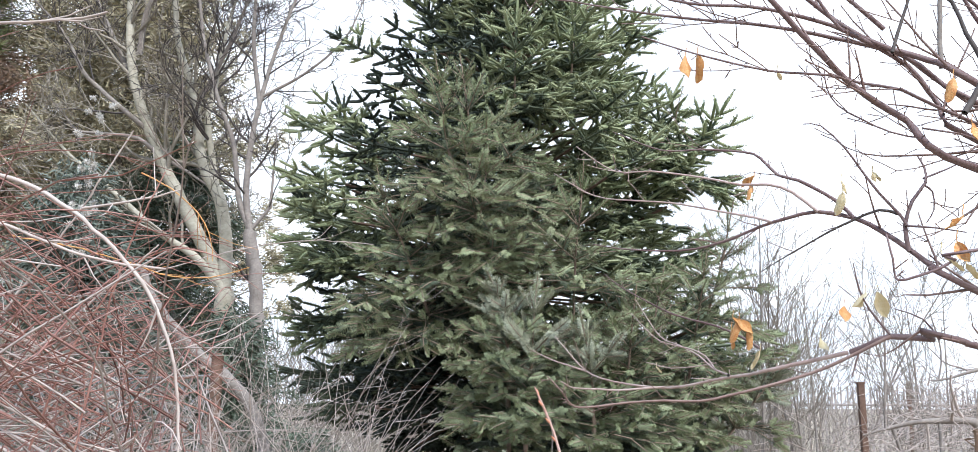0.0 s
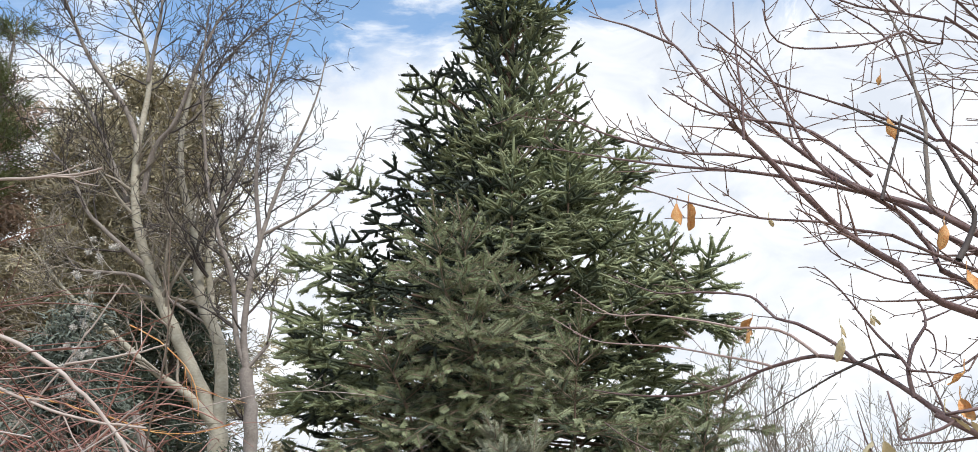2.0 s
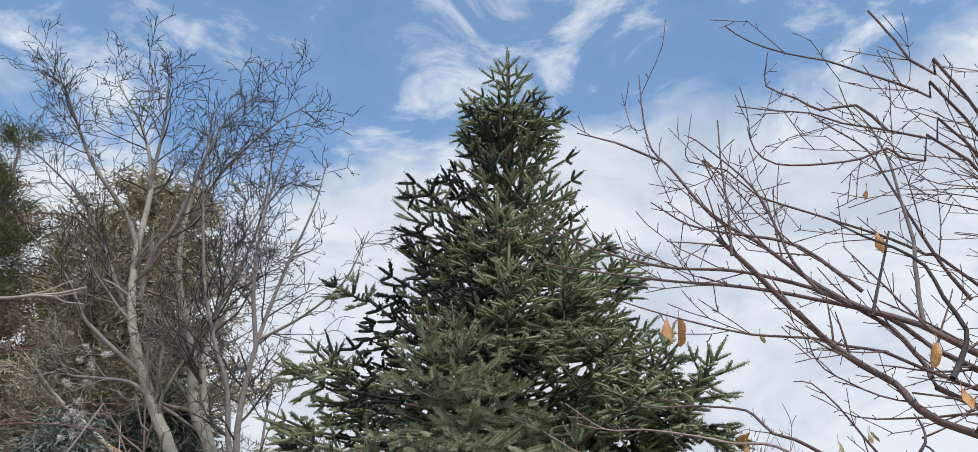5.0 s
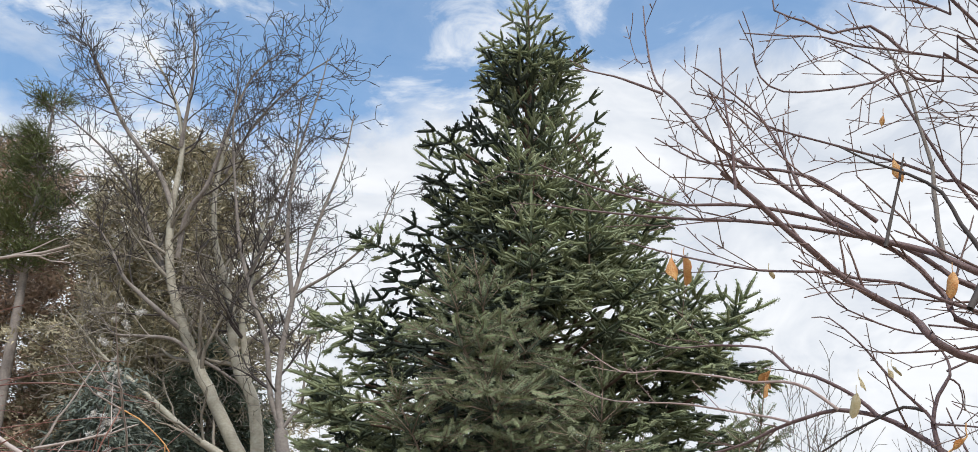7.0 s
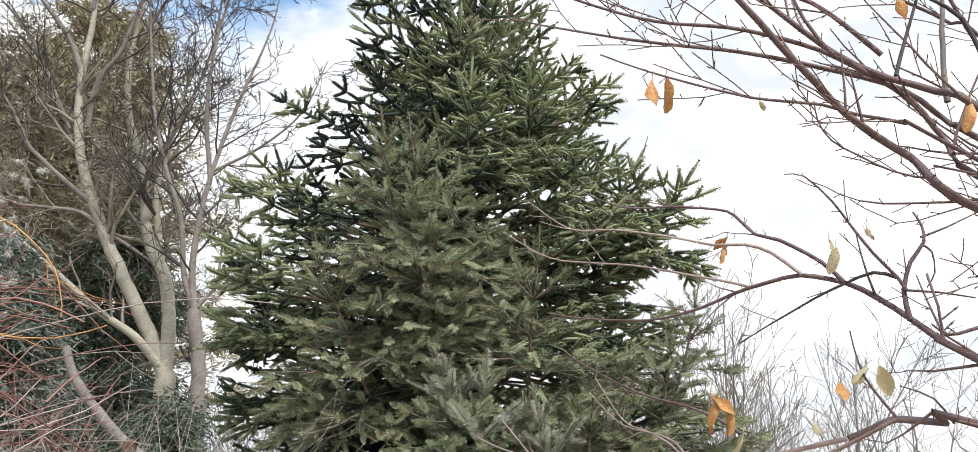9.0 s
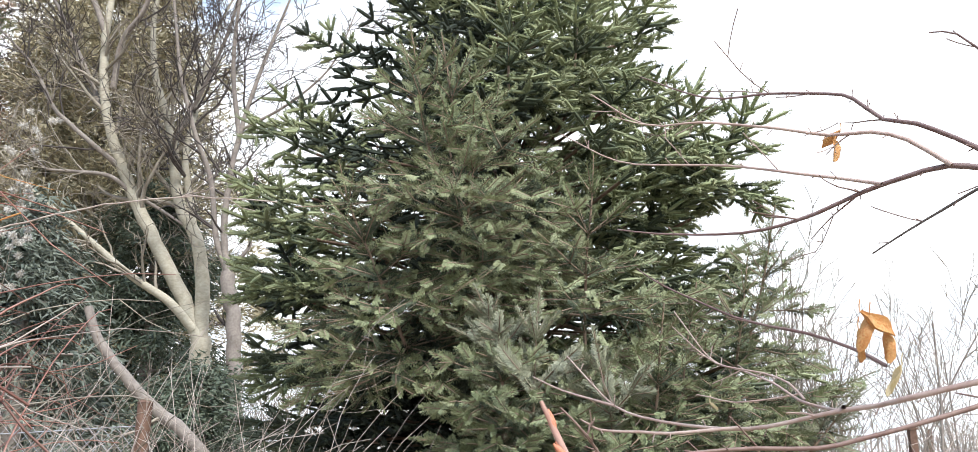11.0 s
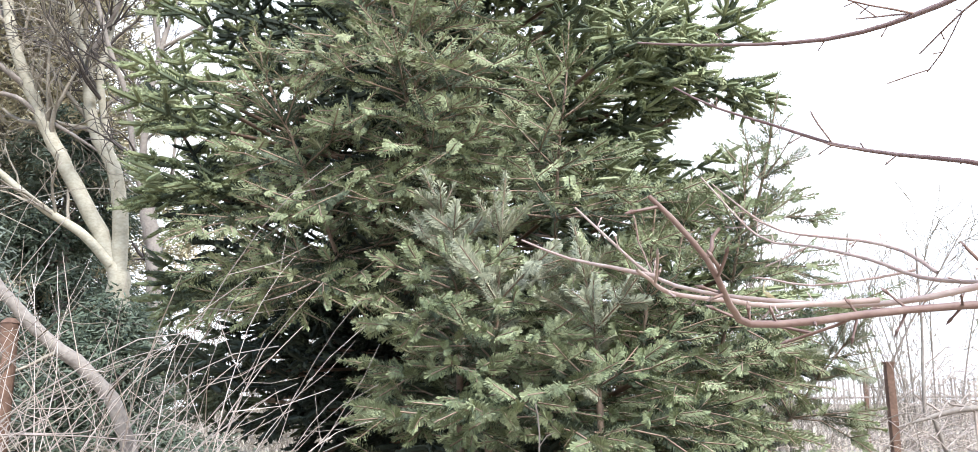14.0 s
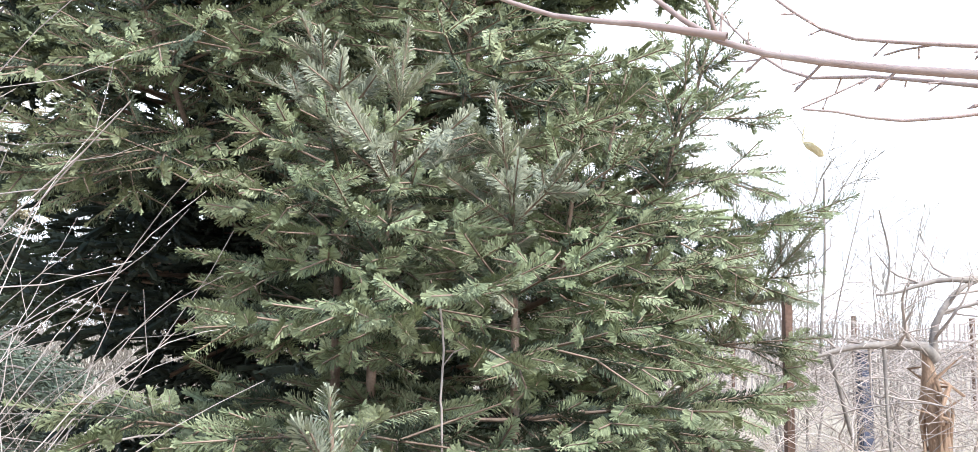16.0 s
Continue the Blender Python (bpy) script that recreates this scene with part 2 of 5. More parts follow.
def curve(pts, step=0.05):
    """A smooth line through a few points."""
    p = np.asarray(pts, float)
    p = np.vstack((2 * p[0] - p[1], p, 2 * p[-1] - p[-2]))
    out = []
    for i in range(1, len(p) - 2):
        n = max(2, int(np.linalg.norm(p[i + 1] - p[i]) / step))
        t = (np.arange(n) / n)[:, None]
        a, b, c, d = p[i - 1], p[i], p[i + 1], p[i + 2]
        out.append(0.5 * (2 * b + (c - a) * t + (2 * a - 5 * b + 4 * c - d) * t ** 2 + (3 * b - a - 3 * c + d) * t ** 3))
    return np.vstack(out + [p[-2][None]])


def turned(d, axis, ang):
    axis = unit(axis)
    return d * math.cos(ang) + np.cross(axis, d) * math.sin(ang) + axis * (axis @ d) * (1 - math.cos(ang))


# ---- firs ----
def needles(geo, p0, p1, up, per_m, length, width, slot, rng):
    """Blunt needles along many shoots at once, combed to the sides and upwards."""
    p0, p1, up = (np.asarray(q, float) for q in (p0, p1, up))
    if not len(p0):
        return
    lens = np.linalg.norm(p1 - p0, axis=1)
    count = np.maximum(6, (lens * per_m).astype(int))
    i = np.repeat(np.arange(len(p0)), count)
    n = len(i)
    a = unit(p1 - p0)[i]
    s = unit(np.cross(a, up[i]))
    u = np.cross(s, a)
    first = np.cumsum(count) - count
    k = np.arange(n) - first[i]
    t = np.minimum(1.0, 1.12 * (k + rng.uniform(0, 0.6, n)) / count[i])
    side = np.where(k % 2, -1.0, 1.0)
    phi = side * np.radians(np.array((88.0, 60.0, 28.0, 100.0))[(k // 2) % 4] + rng.normal(0, 8, n))
    steep = np.abs(a[:, 2]) > 0.8
    phi = np.where(steep, rng.uniform(-np.pi, np.pi, n), phi)
    el = np.radians(np.where(t > 0.9, rng.uniform(5, 62, n), rng.normal(54, 9, n)))
    out = s * np.sin(phi)[:, None] + u * np.cos(phi)[:, None]
    d = a * np.cos(el)[:, None] + out * np.sin(el)[:, None]
    base = p0[i] + a * (lens[i] * t)[:, None]
    ln = length * rng.uniform(0.78, 1.12, n) * (1 - 0.15 * np.clip((t - 0.7) / 0.3, 0, 1))
    bend = u * (ln * 0.12)[:, None]
    tip = base + d * ln[:, None] + bend
    w = unit(np.cross(d, out + 0.3 * u))
    w = w * (width * 0.5)
    v = np.stack((base, tip - w, tip + w), 1)
    f = np.arange(3 * n).reshape(-1, 3)
    geo.add(v, f, slot)


def bodies(geo, p0, p1, r, slot):
    """The dense needle mass round each shoot: a blunt spindle."""
    n = len(p0)
    if not n:
        return
    a = unit(p1 - p0)
    ref = np.where(np.abs(a[:, 2:3]) > 0.8, np.array((1.0, 0, 0)), UPZ)
    s = unit(np.cross(a, ref))
    u = np.cross(s, a)
    ang = np.arange(5) * 2 * np.pi / 5
    ring = s[:, None] * np.cos(ang)[None, :, None] + u[:, None] * np.sin(ang)[None, :, None]
    level = [p0[:, None] + (p1 - p0)[:, None] * t + ring * r * k for t, k in ((0.02, 0.5), (0.22, 1.0), (0.86, 0.96))]
    tip = p1 + a * r * 0.45
    v = np.concatenate(level + [tip[:, None]], 1)
    j = np.arange(5)
    k = (j + 1) % 5
    quad = np.concatenate((np.stack((j, k, k + 5, j + 5), 1), np.stack((j + 5, k + 5, k + 10, j + 10), 1)))
    at = (np.arange(n) * 16)[:, None, None]
    start = geo.n
    geo.add(v, (quad[None] + at).reshape(-1, 4), slot)
    cap = np.stack((j, k, np.full(5, 5)), 1)
    geo.add(np.concatenate((level[2], tip[:, None]), 1), (cap[None] + (np.arange(n) * 6)[:, None, None]).reshape(-1, 3), slot)


def frond(out, p, d, n, seg, order, rng, rise, cap=(9, 4, 2), sag=1.0):
    """A flat fan of yearly shoots: (start, end, years to the tip, order)."""
    for k in range(n):
        left = n - k
        length = seg * rng.uniform(0.82, 1.15) * (0.88 if left == 1 and order else 1)
        d = unit(d + UPZ * rise * (1.0 if left < 4 else 0.3) + rng.normal(0, 0.06, 3))
        q = p + d * length
        out.append((p, q, left, order))
        if left > 1 and (order == 0 or (order == 1 and left <= 3)):
            flat = unit(np.cross(np.cross(d, UPZ), d) + rng.normal(0, 0.22, 3))
            for side in (-1, 1):
                if rng.random() < 0.06:
                    continue
                m = min(left - 1, cap[order + 1])
                if m > 1 and rng.random() < 0.25:
                    m -= 1
                frond(out, q, unit(turned(d, flat, side * radians(rng.uniform(42, 60))) - UPZ * rng.uniform(0.0, 0.36) * sag), m, seg * (0.95 if order == 0 else 0.9), order + 1, rng, rise * 0.8, cap, sag)
        if left > 2 and order == 0 and rng.random() < 0.5:
            # short shoot on the upper side
            out.append((p, p + unit(d + UPZ * 0.9 + rng.normal(0, 0.2, 3)) * seg * 0.6, 1, 2))
        p = q


# needles to the metre, their width and length, and the radius of the dense needle mass on the shoot
GRADES = {"near": (1750, 0.0027, 0.0185, 0.0), "mid": (820, 0.0036, 0.0190, 0.0), "far": (430, 0.0050, 0.0180, 0.0078), "deep": (110, 0.0110, 0.0210, 0.0095)}


def fir_branch(parent, shoots, rng, grade, tone, bare=None, label=""):
    """One branch of a fir: its wood, and its needles under it. tone picks needle colours that have light and shade put
    in: 0 shaded inner bough, 1 bough of the crown, 2 vigorous bough, 3 upright leader, 4 half-shaded bough, 5 sunlit
    bough.
    """
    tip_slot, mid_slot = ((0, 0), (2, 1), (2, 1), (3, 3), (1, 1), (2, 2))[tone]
    dense, width, size, core = GRADES[grade]
    if tone == 3:
        dense, size = dense * 1.15, size * 1.2
    wood, leaf = Geo(), Geo()
    p0, p1 = np.array([s[0] for s in shoots]), np.array([s[1] for s in shoots])
    left = np.array([s[2] for s in shoots])
    order = np.array([s[3] for s in shoots])
    r = (0.0014 if grade in ("near", "mid") else 0.0009) + 0.00038 * left * np.where(order == 0, 1.3, 1.0)
    wood.sticks(p0, p1, r * 1.15, r * 0.9)
    up = unit(np.cross(np.cross(p1 - p0, UPZ), p1 - p0) + rng.normal(0, 0.15, (len(p0), 3)) + 1e-6)
    steep = np.abs(unit(p1 - p0)[:, 2]) > 0.85
    up[steep] = unit(rng.normal(0, 1, (int(steep.sum()), 3)))
    tip = left <= 1
    mid = (left > 1) & (left <= 4)
    inner = (left > 4) & (left < 9)
    if core:
        bodies(leaf, p0[tip], p1[tip], core, tip_slot)
        bodies(leaf, p0[mid], p1[mid], core * 0.95, mid_slot)
    needles(leaf, p0[tip], p1[tip], up[tip], dense, size, width, tip_slot, rng)
    needles(leaf, p0[mid], p1[mid], up[mid], dense * 0.85, size * 0.97, width, mid_slot, rng)
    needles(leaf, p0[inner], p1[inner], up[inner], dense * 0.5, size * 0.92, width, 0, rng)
    bark = M_FIR_STEM if tone >= 2 else M_FIR_BARK
    if bare is not None:
        limb = Geo()
        limb.tube(bare[0], bare[1], 6)
        ob = part("branch", limb, bark, parent, label)
        part("twig_spray", wood, bark, ob)["kind"] = "stuff"
    else:
        ob = part("branch", wood, bark, parent, label)
    part("needles", leaf, [M_NEEDLE_OLD_SHADED, M_NEEDLE_MID_SHADED, M_NEEDLE_BOUGH, M_NEEDLE_TOP], ob, smooth=False)
    return ob


LIFTS = (1.25, 0.72, 0.36, 0.14, 0.0, -0.10, -0.18, -0.24)


def leader(tree, stem, gap, rng, grade, cap=6, stem_r=0.007, reach=1.15, spread=1.0, shade=False):
    """An upright leader on its stem, with a whorl of branches for each year, longer and flatter downwards. shade: puts
    shade into the needle colour.
    """
    line = curve(stem, 0.02)[::-1]
    run = np.concatenate(([0.0], np.cumsum(np.linalg.norm(np.diff(line, axis=0), axis=1))))
    total = min(run[-1], reach)
    spot = lambda at: np.array([np.interp(at, run, line[:, k]) for k in range(3)])
    at, year, nodes = 0.0, 0, [(0.0, line[0])]
    own, boughs = [], []
    while at < total - 0.03:
        year += 1
        step = min(gap * rng.uniform(0.88, 1.12) * (1.08 if year == 1 else 1.0), total - at)
        a, b = spot(at), spot(at + step)
        at += step
        nodes.append((at, b))
        own.append((b, a, 1 if year == 1 else 3 if year < 4 else 9, 0))
        axis = unit(unit(a - b) * 0.7 + UPZ * 0.3)
        side = unit(np.cross(axis, (0.3, 1.0, 0.1)))
        count = 4 if year == 1 else 5 if year < 5 else 6
        turn0 = rng.uniform(0, 6.28)
        for q in range(count):
            out = turned(side, axis, turn0 + q * 6.283 / count + rng.normal(0, 0.14))
            d = unit(out + axis * LIFTS[min(year, 8) - 1] * rng.uniform(0.8, 1.2))
            n = max(1, min(year + (1 if year > 3 else 0), cap) - (1 if year > 2 and rng.random() < 0.3 else 0))
            seg = gap * (0.78 if year < 3 else 0.70) * spread
            if year == 1:
                own.append((b, b + d * seg * rng.uniform(0.85, 1.05), 1, 1))
                continue
            shoots = []
            frond(shoots, b, d, n, seg, 0, rng, 0.03, (9, 3, 1 if year < 4 else 2), 0.25 if year < 4 else 0.8)
            boughs.append((shoots, 3 if year < 3 and grade == "near" else 2))
        if year > 1:
            # single shoots between the whorls
            for k in range(3):
                f = rng.uniform(0.25, 0.8)
                p = a * f + b * (1 - f)
                d = unit(turned(side, axis, rng.uniform(0, 6.28)) + axis * rng.uniform(0.2, 0.7))
                own.append((p, p + d * gap * rng.uniform(0.35, 0.6), 2 if year > 2 else 1, 1))
    tip_line = line[run <= total][::-1]
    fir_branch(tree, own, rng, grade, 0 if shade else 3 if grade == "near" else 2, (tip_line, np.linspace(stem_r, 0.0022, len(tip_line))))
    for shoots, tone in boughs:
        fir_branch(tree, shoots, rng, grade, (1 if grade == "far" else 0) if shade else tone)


def crown_radius(z, top):
    """Half width of the old fir at height z."""
    d = top - z
    return float(np.interp(d, (0, 0.3, 0.8, 1.25, 1.7, 2.3, 3.0, 3.7, 4.4, 5.3), (0.05, 0.26, 0.52, 0.76, 0.96, 1.22, 1.44, 1.54, 1.52, 1.4)))


def build_old_fir():
    rng = np.random.default_rng(5)
    top, cx, cy = 5.37, 0.14, 5.0
    tree = thing("fir_tree", "tall dense green fir with upturned bushy branch tips", "tree", at=(0, 0, 0))
    trunk = Geo()
    zs = np.linspace(-0.05, top - 0.1, 40)
    pts = np.stack((cx + 0.02 * np.sin(zs * 1.3), cy + 0.02 * np.cos(zs * 1.1), zs), 1)
    trunk.tube(pts, np.interp(zs, (0, 1, 3, top), (0.11, 0.09, 0.05, 0.006)), 10)
    part("trunk", trunk, M_FIR_BARK, tree)
    # the tip: a leader and short upswept shoots
    leader(tree, [(cx, cy, top - 0.75), (cx, cy, top - 0.3), (cx, cy, top)], 0.15, rng, "far", 4, 0.012, 0.7, 1.0)
    z, level = top - 0.45, 0
    while z > 0.45:
        R = crown_radius(z, top)
        count = 8 if level < 6 else 9
        turn0 = rng.uniform(0, 6.28)
        for q in range(count):
            ang = turn0 + q * 6.283 / count + rng.normal(0, 0.12)
            zz = z + rng.uniform(-0.05, 0.05) + (0.08 if q % 2 else 0)
            depth = top - zz
            out = np.array((math.sin(ang), -math.cos(ang), 0.0))
            low_front = depth > 2.6 and out[1] < 0
            reach = R * rng.uniform(0.74, 1.04) * (1 - (0.5 if low_front else 0.3) * max(0.0, -out[1])) * (1 if out[0] > 0 else 1 - 0.08 * out[0])
            if out[0] < -0.3:
                reach *= float(np.interp(zz, (2.45, 2.75, 3.45, 3.7), (1.0, 0.74, 0.74, 1.0)))
            if out[0] < 0.2:
                reach *= float(np.interp(zz, (0.5, 1.5, 2.2), (0.35, 0.62, 1.0)))
            front = out[1] < (0.8 if out[0] > 0.2 else 0.35)
            slope = float(np.interp(depth, (0, 0.8, 1.8, 3.0, 5.0), (1.5, 1.15, 0.6, 0.05, -0.3))) + rng.normal(0, 0.14)
            d = unit(out + UPZ * slope)
            seg = float(np.interp(depth, (0, 1.5, 4), (0.125, 0.112, 0.105)))
            n = int(np.clip(round(reach / seg), 2, 8 if front else 6))
            bare_len = max(0.02, reach - n * seg * 0.93)
            p = np.array((cx, cy, zz - reach * slope * 0.55))
            start = p + d * bare_len
            shoots = []
            frond(shoots, start, d, n, seg, 0, rng, 0.08 if depth > 1.5 else 0.16, (9, 4, 2) if depth > 1.5 else (9, 2, 1), 0.9 if depth > 2.2 else 0.05)
            bare = (np.vstack((p, p + d * bare_len * 0.5, start)), np.array((0.012, 0.010, 0.008)) * (0.5 + 0.09 * n))
            # eastern boughs coloured as sunlit, low and back ones as shaded
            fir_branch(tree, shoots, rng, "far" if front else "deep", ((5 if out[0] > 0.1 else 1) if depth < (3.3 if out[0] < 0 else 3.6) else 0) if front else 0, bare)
            if depth > 0.6 and not (out[0] > 0.25 and out[1] > 0.5) and not (not front and q % 2):
                # shorter boughs deep in the crown, its shade put into their needle colour
                for inner in (0.45, 0.8) if out[0] > 0.25 and depth < 2.6 else ((0.4, 0.7) + ((0.5, 0.9) if depth > 1.4 else ()) if front else (0.4, 0.75)) + ((0.3, 0.55) if depth > 2.2 else ()):
                    turn_in = ang + rng.uniform(-0.5, 0.5)
                    out = np.array((math.sin(turn_in), -math.cos(turn_in), 0.0))
                    d = unit(out + UPZ * (slope + rng.uniform(-0.45, 0.25)))
                    p = np.array((cx, cy, zz - rng.uniform(0.0, 0.2)))
                    start = p + d * max(reach, R * 0.62) * (inner - 0.2)
                    shoots = []
                    frond(shoots, start, d, int(np.clip(max(reach, R * 0.62) * 0.45 / seg, 2, 5)), seg, 0, rng, 0.01, (9, 3, 1))
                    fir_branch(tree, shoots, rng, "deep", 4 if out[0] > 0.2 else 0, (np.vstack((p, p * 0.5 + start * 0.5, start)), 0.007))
        z -= float(np.interp(top - z, (0, 1, 3), (0.18, 0.23, 0.27)))
        level += 1
    # boughs that fill the western side and the eastern front of the crown; tones 0 and 4 carry shade in their colour
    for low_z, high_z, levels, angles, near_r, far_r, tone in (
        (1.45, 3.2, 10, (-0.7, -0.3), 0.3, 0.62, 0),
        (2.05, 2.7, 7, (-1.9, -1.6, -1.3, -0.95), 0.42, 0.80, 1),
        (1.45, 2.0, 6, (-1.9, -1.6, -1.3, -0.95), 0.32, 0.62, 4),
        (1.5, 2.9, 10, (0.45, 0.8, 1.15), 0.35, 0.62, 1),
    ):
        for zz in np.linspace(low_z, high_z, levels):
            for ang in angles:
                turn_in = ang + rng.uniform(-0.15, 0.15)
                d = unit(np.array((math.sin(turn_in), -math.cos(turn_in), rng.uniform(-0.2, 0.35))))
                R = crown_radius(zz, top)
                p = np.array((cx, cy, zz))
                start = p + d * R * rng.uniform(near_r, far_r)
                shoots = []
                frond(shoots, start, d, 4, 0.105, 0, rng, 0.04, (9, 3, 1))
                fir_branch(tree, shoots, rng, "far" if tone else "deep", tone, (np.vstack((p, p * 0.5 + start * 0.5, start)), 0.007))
    # upright leaders that rise from the ends of long limbs; the last flag colours the western ones as shaded
    for stem, gap, cap, reach, grade, shade in (
        ([(0.05, 4.0, 2.15), (-0.055, 3.9, 2.40), (-0.176, 3.8, 2.61), (-0.206, 3.75, 2.83), (-0.244, 3.75, 3.062)], 0.15, 5, 0.95, "mid", False),
        ([(-0.07, 3.9, 2.6), (-0.104, 3.85, 2.87), (-0.137, 3.85, 3.088)], 0.13, 3, 0.45, "mid", False),
        ([(-0.05, 3.72, 2.3), (-0.086, 3.65, 2.52), (-0.116, 3.62, 2.679)], 0.12, 3, 0.42, "mid", False),
        ([(-0.06, 3.75, 2.15), (-0.02, 3.65, 2.39), (0.001, 3.62, 2.596)], 0.12, 3, 0.45, "mid", False),
        ([(-0.15, 4.1, 1.62), (-0.271, 3.9, 1.96), (-0.351, 3.8, 2.17), (-0.433, 3.75, 2.36), (-0.483, 3.75, 2.537)], 0.145, 5, 0.74, "mid", False),
        ([(0.37, 3.9, 1.75), (0.369, 3.85, 2.0), (0.378, 3.8, 2.22), (0.394, 3.75, 2.38), (0.407, 3.75, 2.565)], 0.145, 5, 0.82, "mid", False),
        ([(0.12, 4.35, 2.95), (0.121, 4.25, 3.24), (0.133, 4.2, 3.552)], 0.14, 4, 0.6, "far", False),
        ([(0.07, 4.5, 3.4), (0.072, 4.4, 3.68), (0.073, 4.4, 3.957)], 0.13, 3, 0.5, "far", False),
        ([(0.40, 4.5, 3.05), (0.421, 4.4, 3.31), (0.44, 4.4, 3.67)], 0.14, 4, 0.6, "far", False),
        ([(0.56, 3.7, 1.55), (0.579, 3.6, 1.86), (0.601, 3.6, 2.029)], 0.13, 4, 0.5, "mid", False),
        ([(0.66, 3.9, 1.5), (0.70, 3.77, 1.9), (0.74, 3.75, 2.11)], 0.135, 5, 0.65, "mid", False),
        ([(0.88, 4.05, 1.6), (0.924, 3.9, 2.01), (0.96, 3.9, 2.229)], 0.135, 5, 0.65, "mid", False),
        ([(0.92, 4.6, 2.55), (1.065, 4.5, 2.82), (1.264, 4.5, 3.145)], 0.13, 4, 0.55, "far", False),
        ([(0.75, 4.65, 2.7), (0.857, 4.6, 2.94), (1.026, 4.6, 3.261)], 0.13, 4, 0.5, "far", False),
        ([(1.0, 4.2, 1.9), (1.06, 4.1, 2.15), (1.12, 4.05, 2.46)], 0.13, 4, 0.55, "mid", False),
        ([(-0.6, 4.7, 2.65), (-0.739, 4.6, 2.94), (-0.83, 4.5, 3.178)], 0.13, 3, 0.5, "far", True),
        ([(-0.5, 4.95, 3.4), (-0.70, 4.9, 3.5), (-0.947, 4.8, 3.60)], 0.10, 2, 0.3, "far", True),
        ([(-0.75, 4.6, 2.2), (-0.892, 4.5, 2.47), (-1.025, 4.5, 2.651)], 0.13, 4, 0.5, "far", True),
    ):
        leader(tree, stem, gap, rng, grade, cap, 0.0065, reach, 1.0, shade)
        limb = Geo()
        b = np.array(stem[0])
        root = np.array((cx, cy, b[2] - 0.05))
        limb.tube(curve((root, root * 0.5 + b * 0.5 - UPZ * 0.12, b), 0.1), 0.0075, 5)
        part("branch", limb, M_FIR_BARK, tree)
    return tree


def build_young_firs():
    rng = np.random.default_rng(8)
    for stem, gap, cap, reach, lab in (
        ([(0.14, 3.5, -0.05), (0.15, 3.49, 0.9), (0.153, 3.47, 1.494), (0.168, 3.45, 1.607), (0.181, 3.42, 1.873), (0.194, 3.42, 2.018)], 0.14, 6, 1.05, "young green fir with a bare brown leader stem"),
        ([(0.42, 3.45, -0.05), (0.41, 3.43, 0.9), (0.397, 3.4, 1.6), (0.37, 3.38, 1.78), (0.348, 3.37, 1.893)], 0.115, 6, 0.85, "slender young green fir beside a taller one"),
        ([(0.10, 3.58, -0.05), (0.09, 3.55, 1.2), (0.08, 3.5, 1.784), (0.038, 3.5, 1.962), (0.0, 3.5, 2.046)], 0.10, 4, 0.55, "slender young green fir with a crooked tip"),
        ([(0.72, 4.15, -0.05), (0.82, 4.05, 1.1), (1.013, 4.0, 1.37), (1.18, 4.0, 1.581), (1.354, 4.0, 1.766)], 0.13, 4, 1.1, "low young green fir with a leaning stem"),
        ([(0.08, 2.97, -0.05), (0.08, 2.96, 0.8), (0.075, 2.95, 1.25), (0.068, 2.95, 1.375)], 0.10, 4, 0.6, "small young green fir in front of taller firs"),
    ):
        tree = thing("young_fir_tree", lab, "tree", "young firs at the foot of the tall fir")
        leader(tree, stem, gap, rng, "near", cap, 0.0075, reach)
        line = curve(stem, 0.05)
        low = np.array([p for p in line if p[2] < stem[-1][2] - 0.4])
        g = Geo()
        g.tube(low, np.linspace(0.016, 0.008, len(low)), 7)
        part("stem", g, M_FIR_STEM, tree, "brown bark")


build_old_fir()
build_young_firs()


# ---- bare trees ----
def grow(lines, p, d, r, length, level, rng, spec):
    """Twigs that fork on: polylines with their radii and level."""
    n = max(3, int(length / spec["step"]))
    pts, dirs = [p], []
    for i in range(n):
        d = unit(d + rng.normal(0, spec["wander"], 3) + UPZ * spec["rise"])
        p = p + d * (length / n)
        pts.append(p)
        dirs.append(d)
    end = max(spec["thin"], r * 0.45)
    radii = np.linspace(r, end, n + 1)
    lines.append((np.array(pts), radii, level))
    if level >= spec["levels"]:
        return
    kids = int(length * spec["per_m"][level] + rng.random())
    for k in range(kids):
        i = int(rng.uniform(0.2, 1.0) * n)
        i = min(i, n - 1)
        side = unit(np.cross(dirs[i], rng.normal(0, 1, 3)))
        nd = unit(dirs[i] * math.cos(spec["angle"]) + side * math.sin(spec["angle"]) + UPZ * 0.1)
        grow(lines, pts[i + 1], nd, max(spec["thin"], radii[i + 1] * spec["shrink"]), length * rng.uniform(0.35, 0.65), level + 1, rng, spec)


def bud_tips(geo, at, d, size, r):
    """Pointed buds, widest below the middle."""
    geo.sticks(at, at + d * size * 0.4, r * 0.5, r)
    geo.sticks(at + d * size * 0.4, at + d * size, r, r * 0.15)


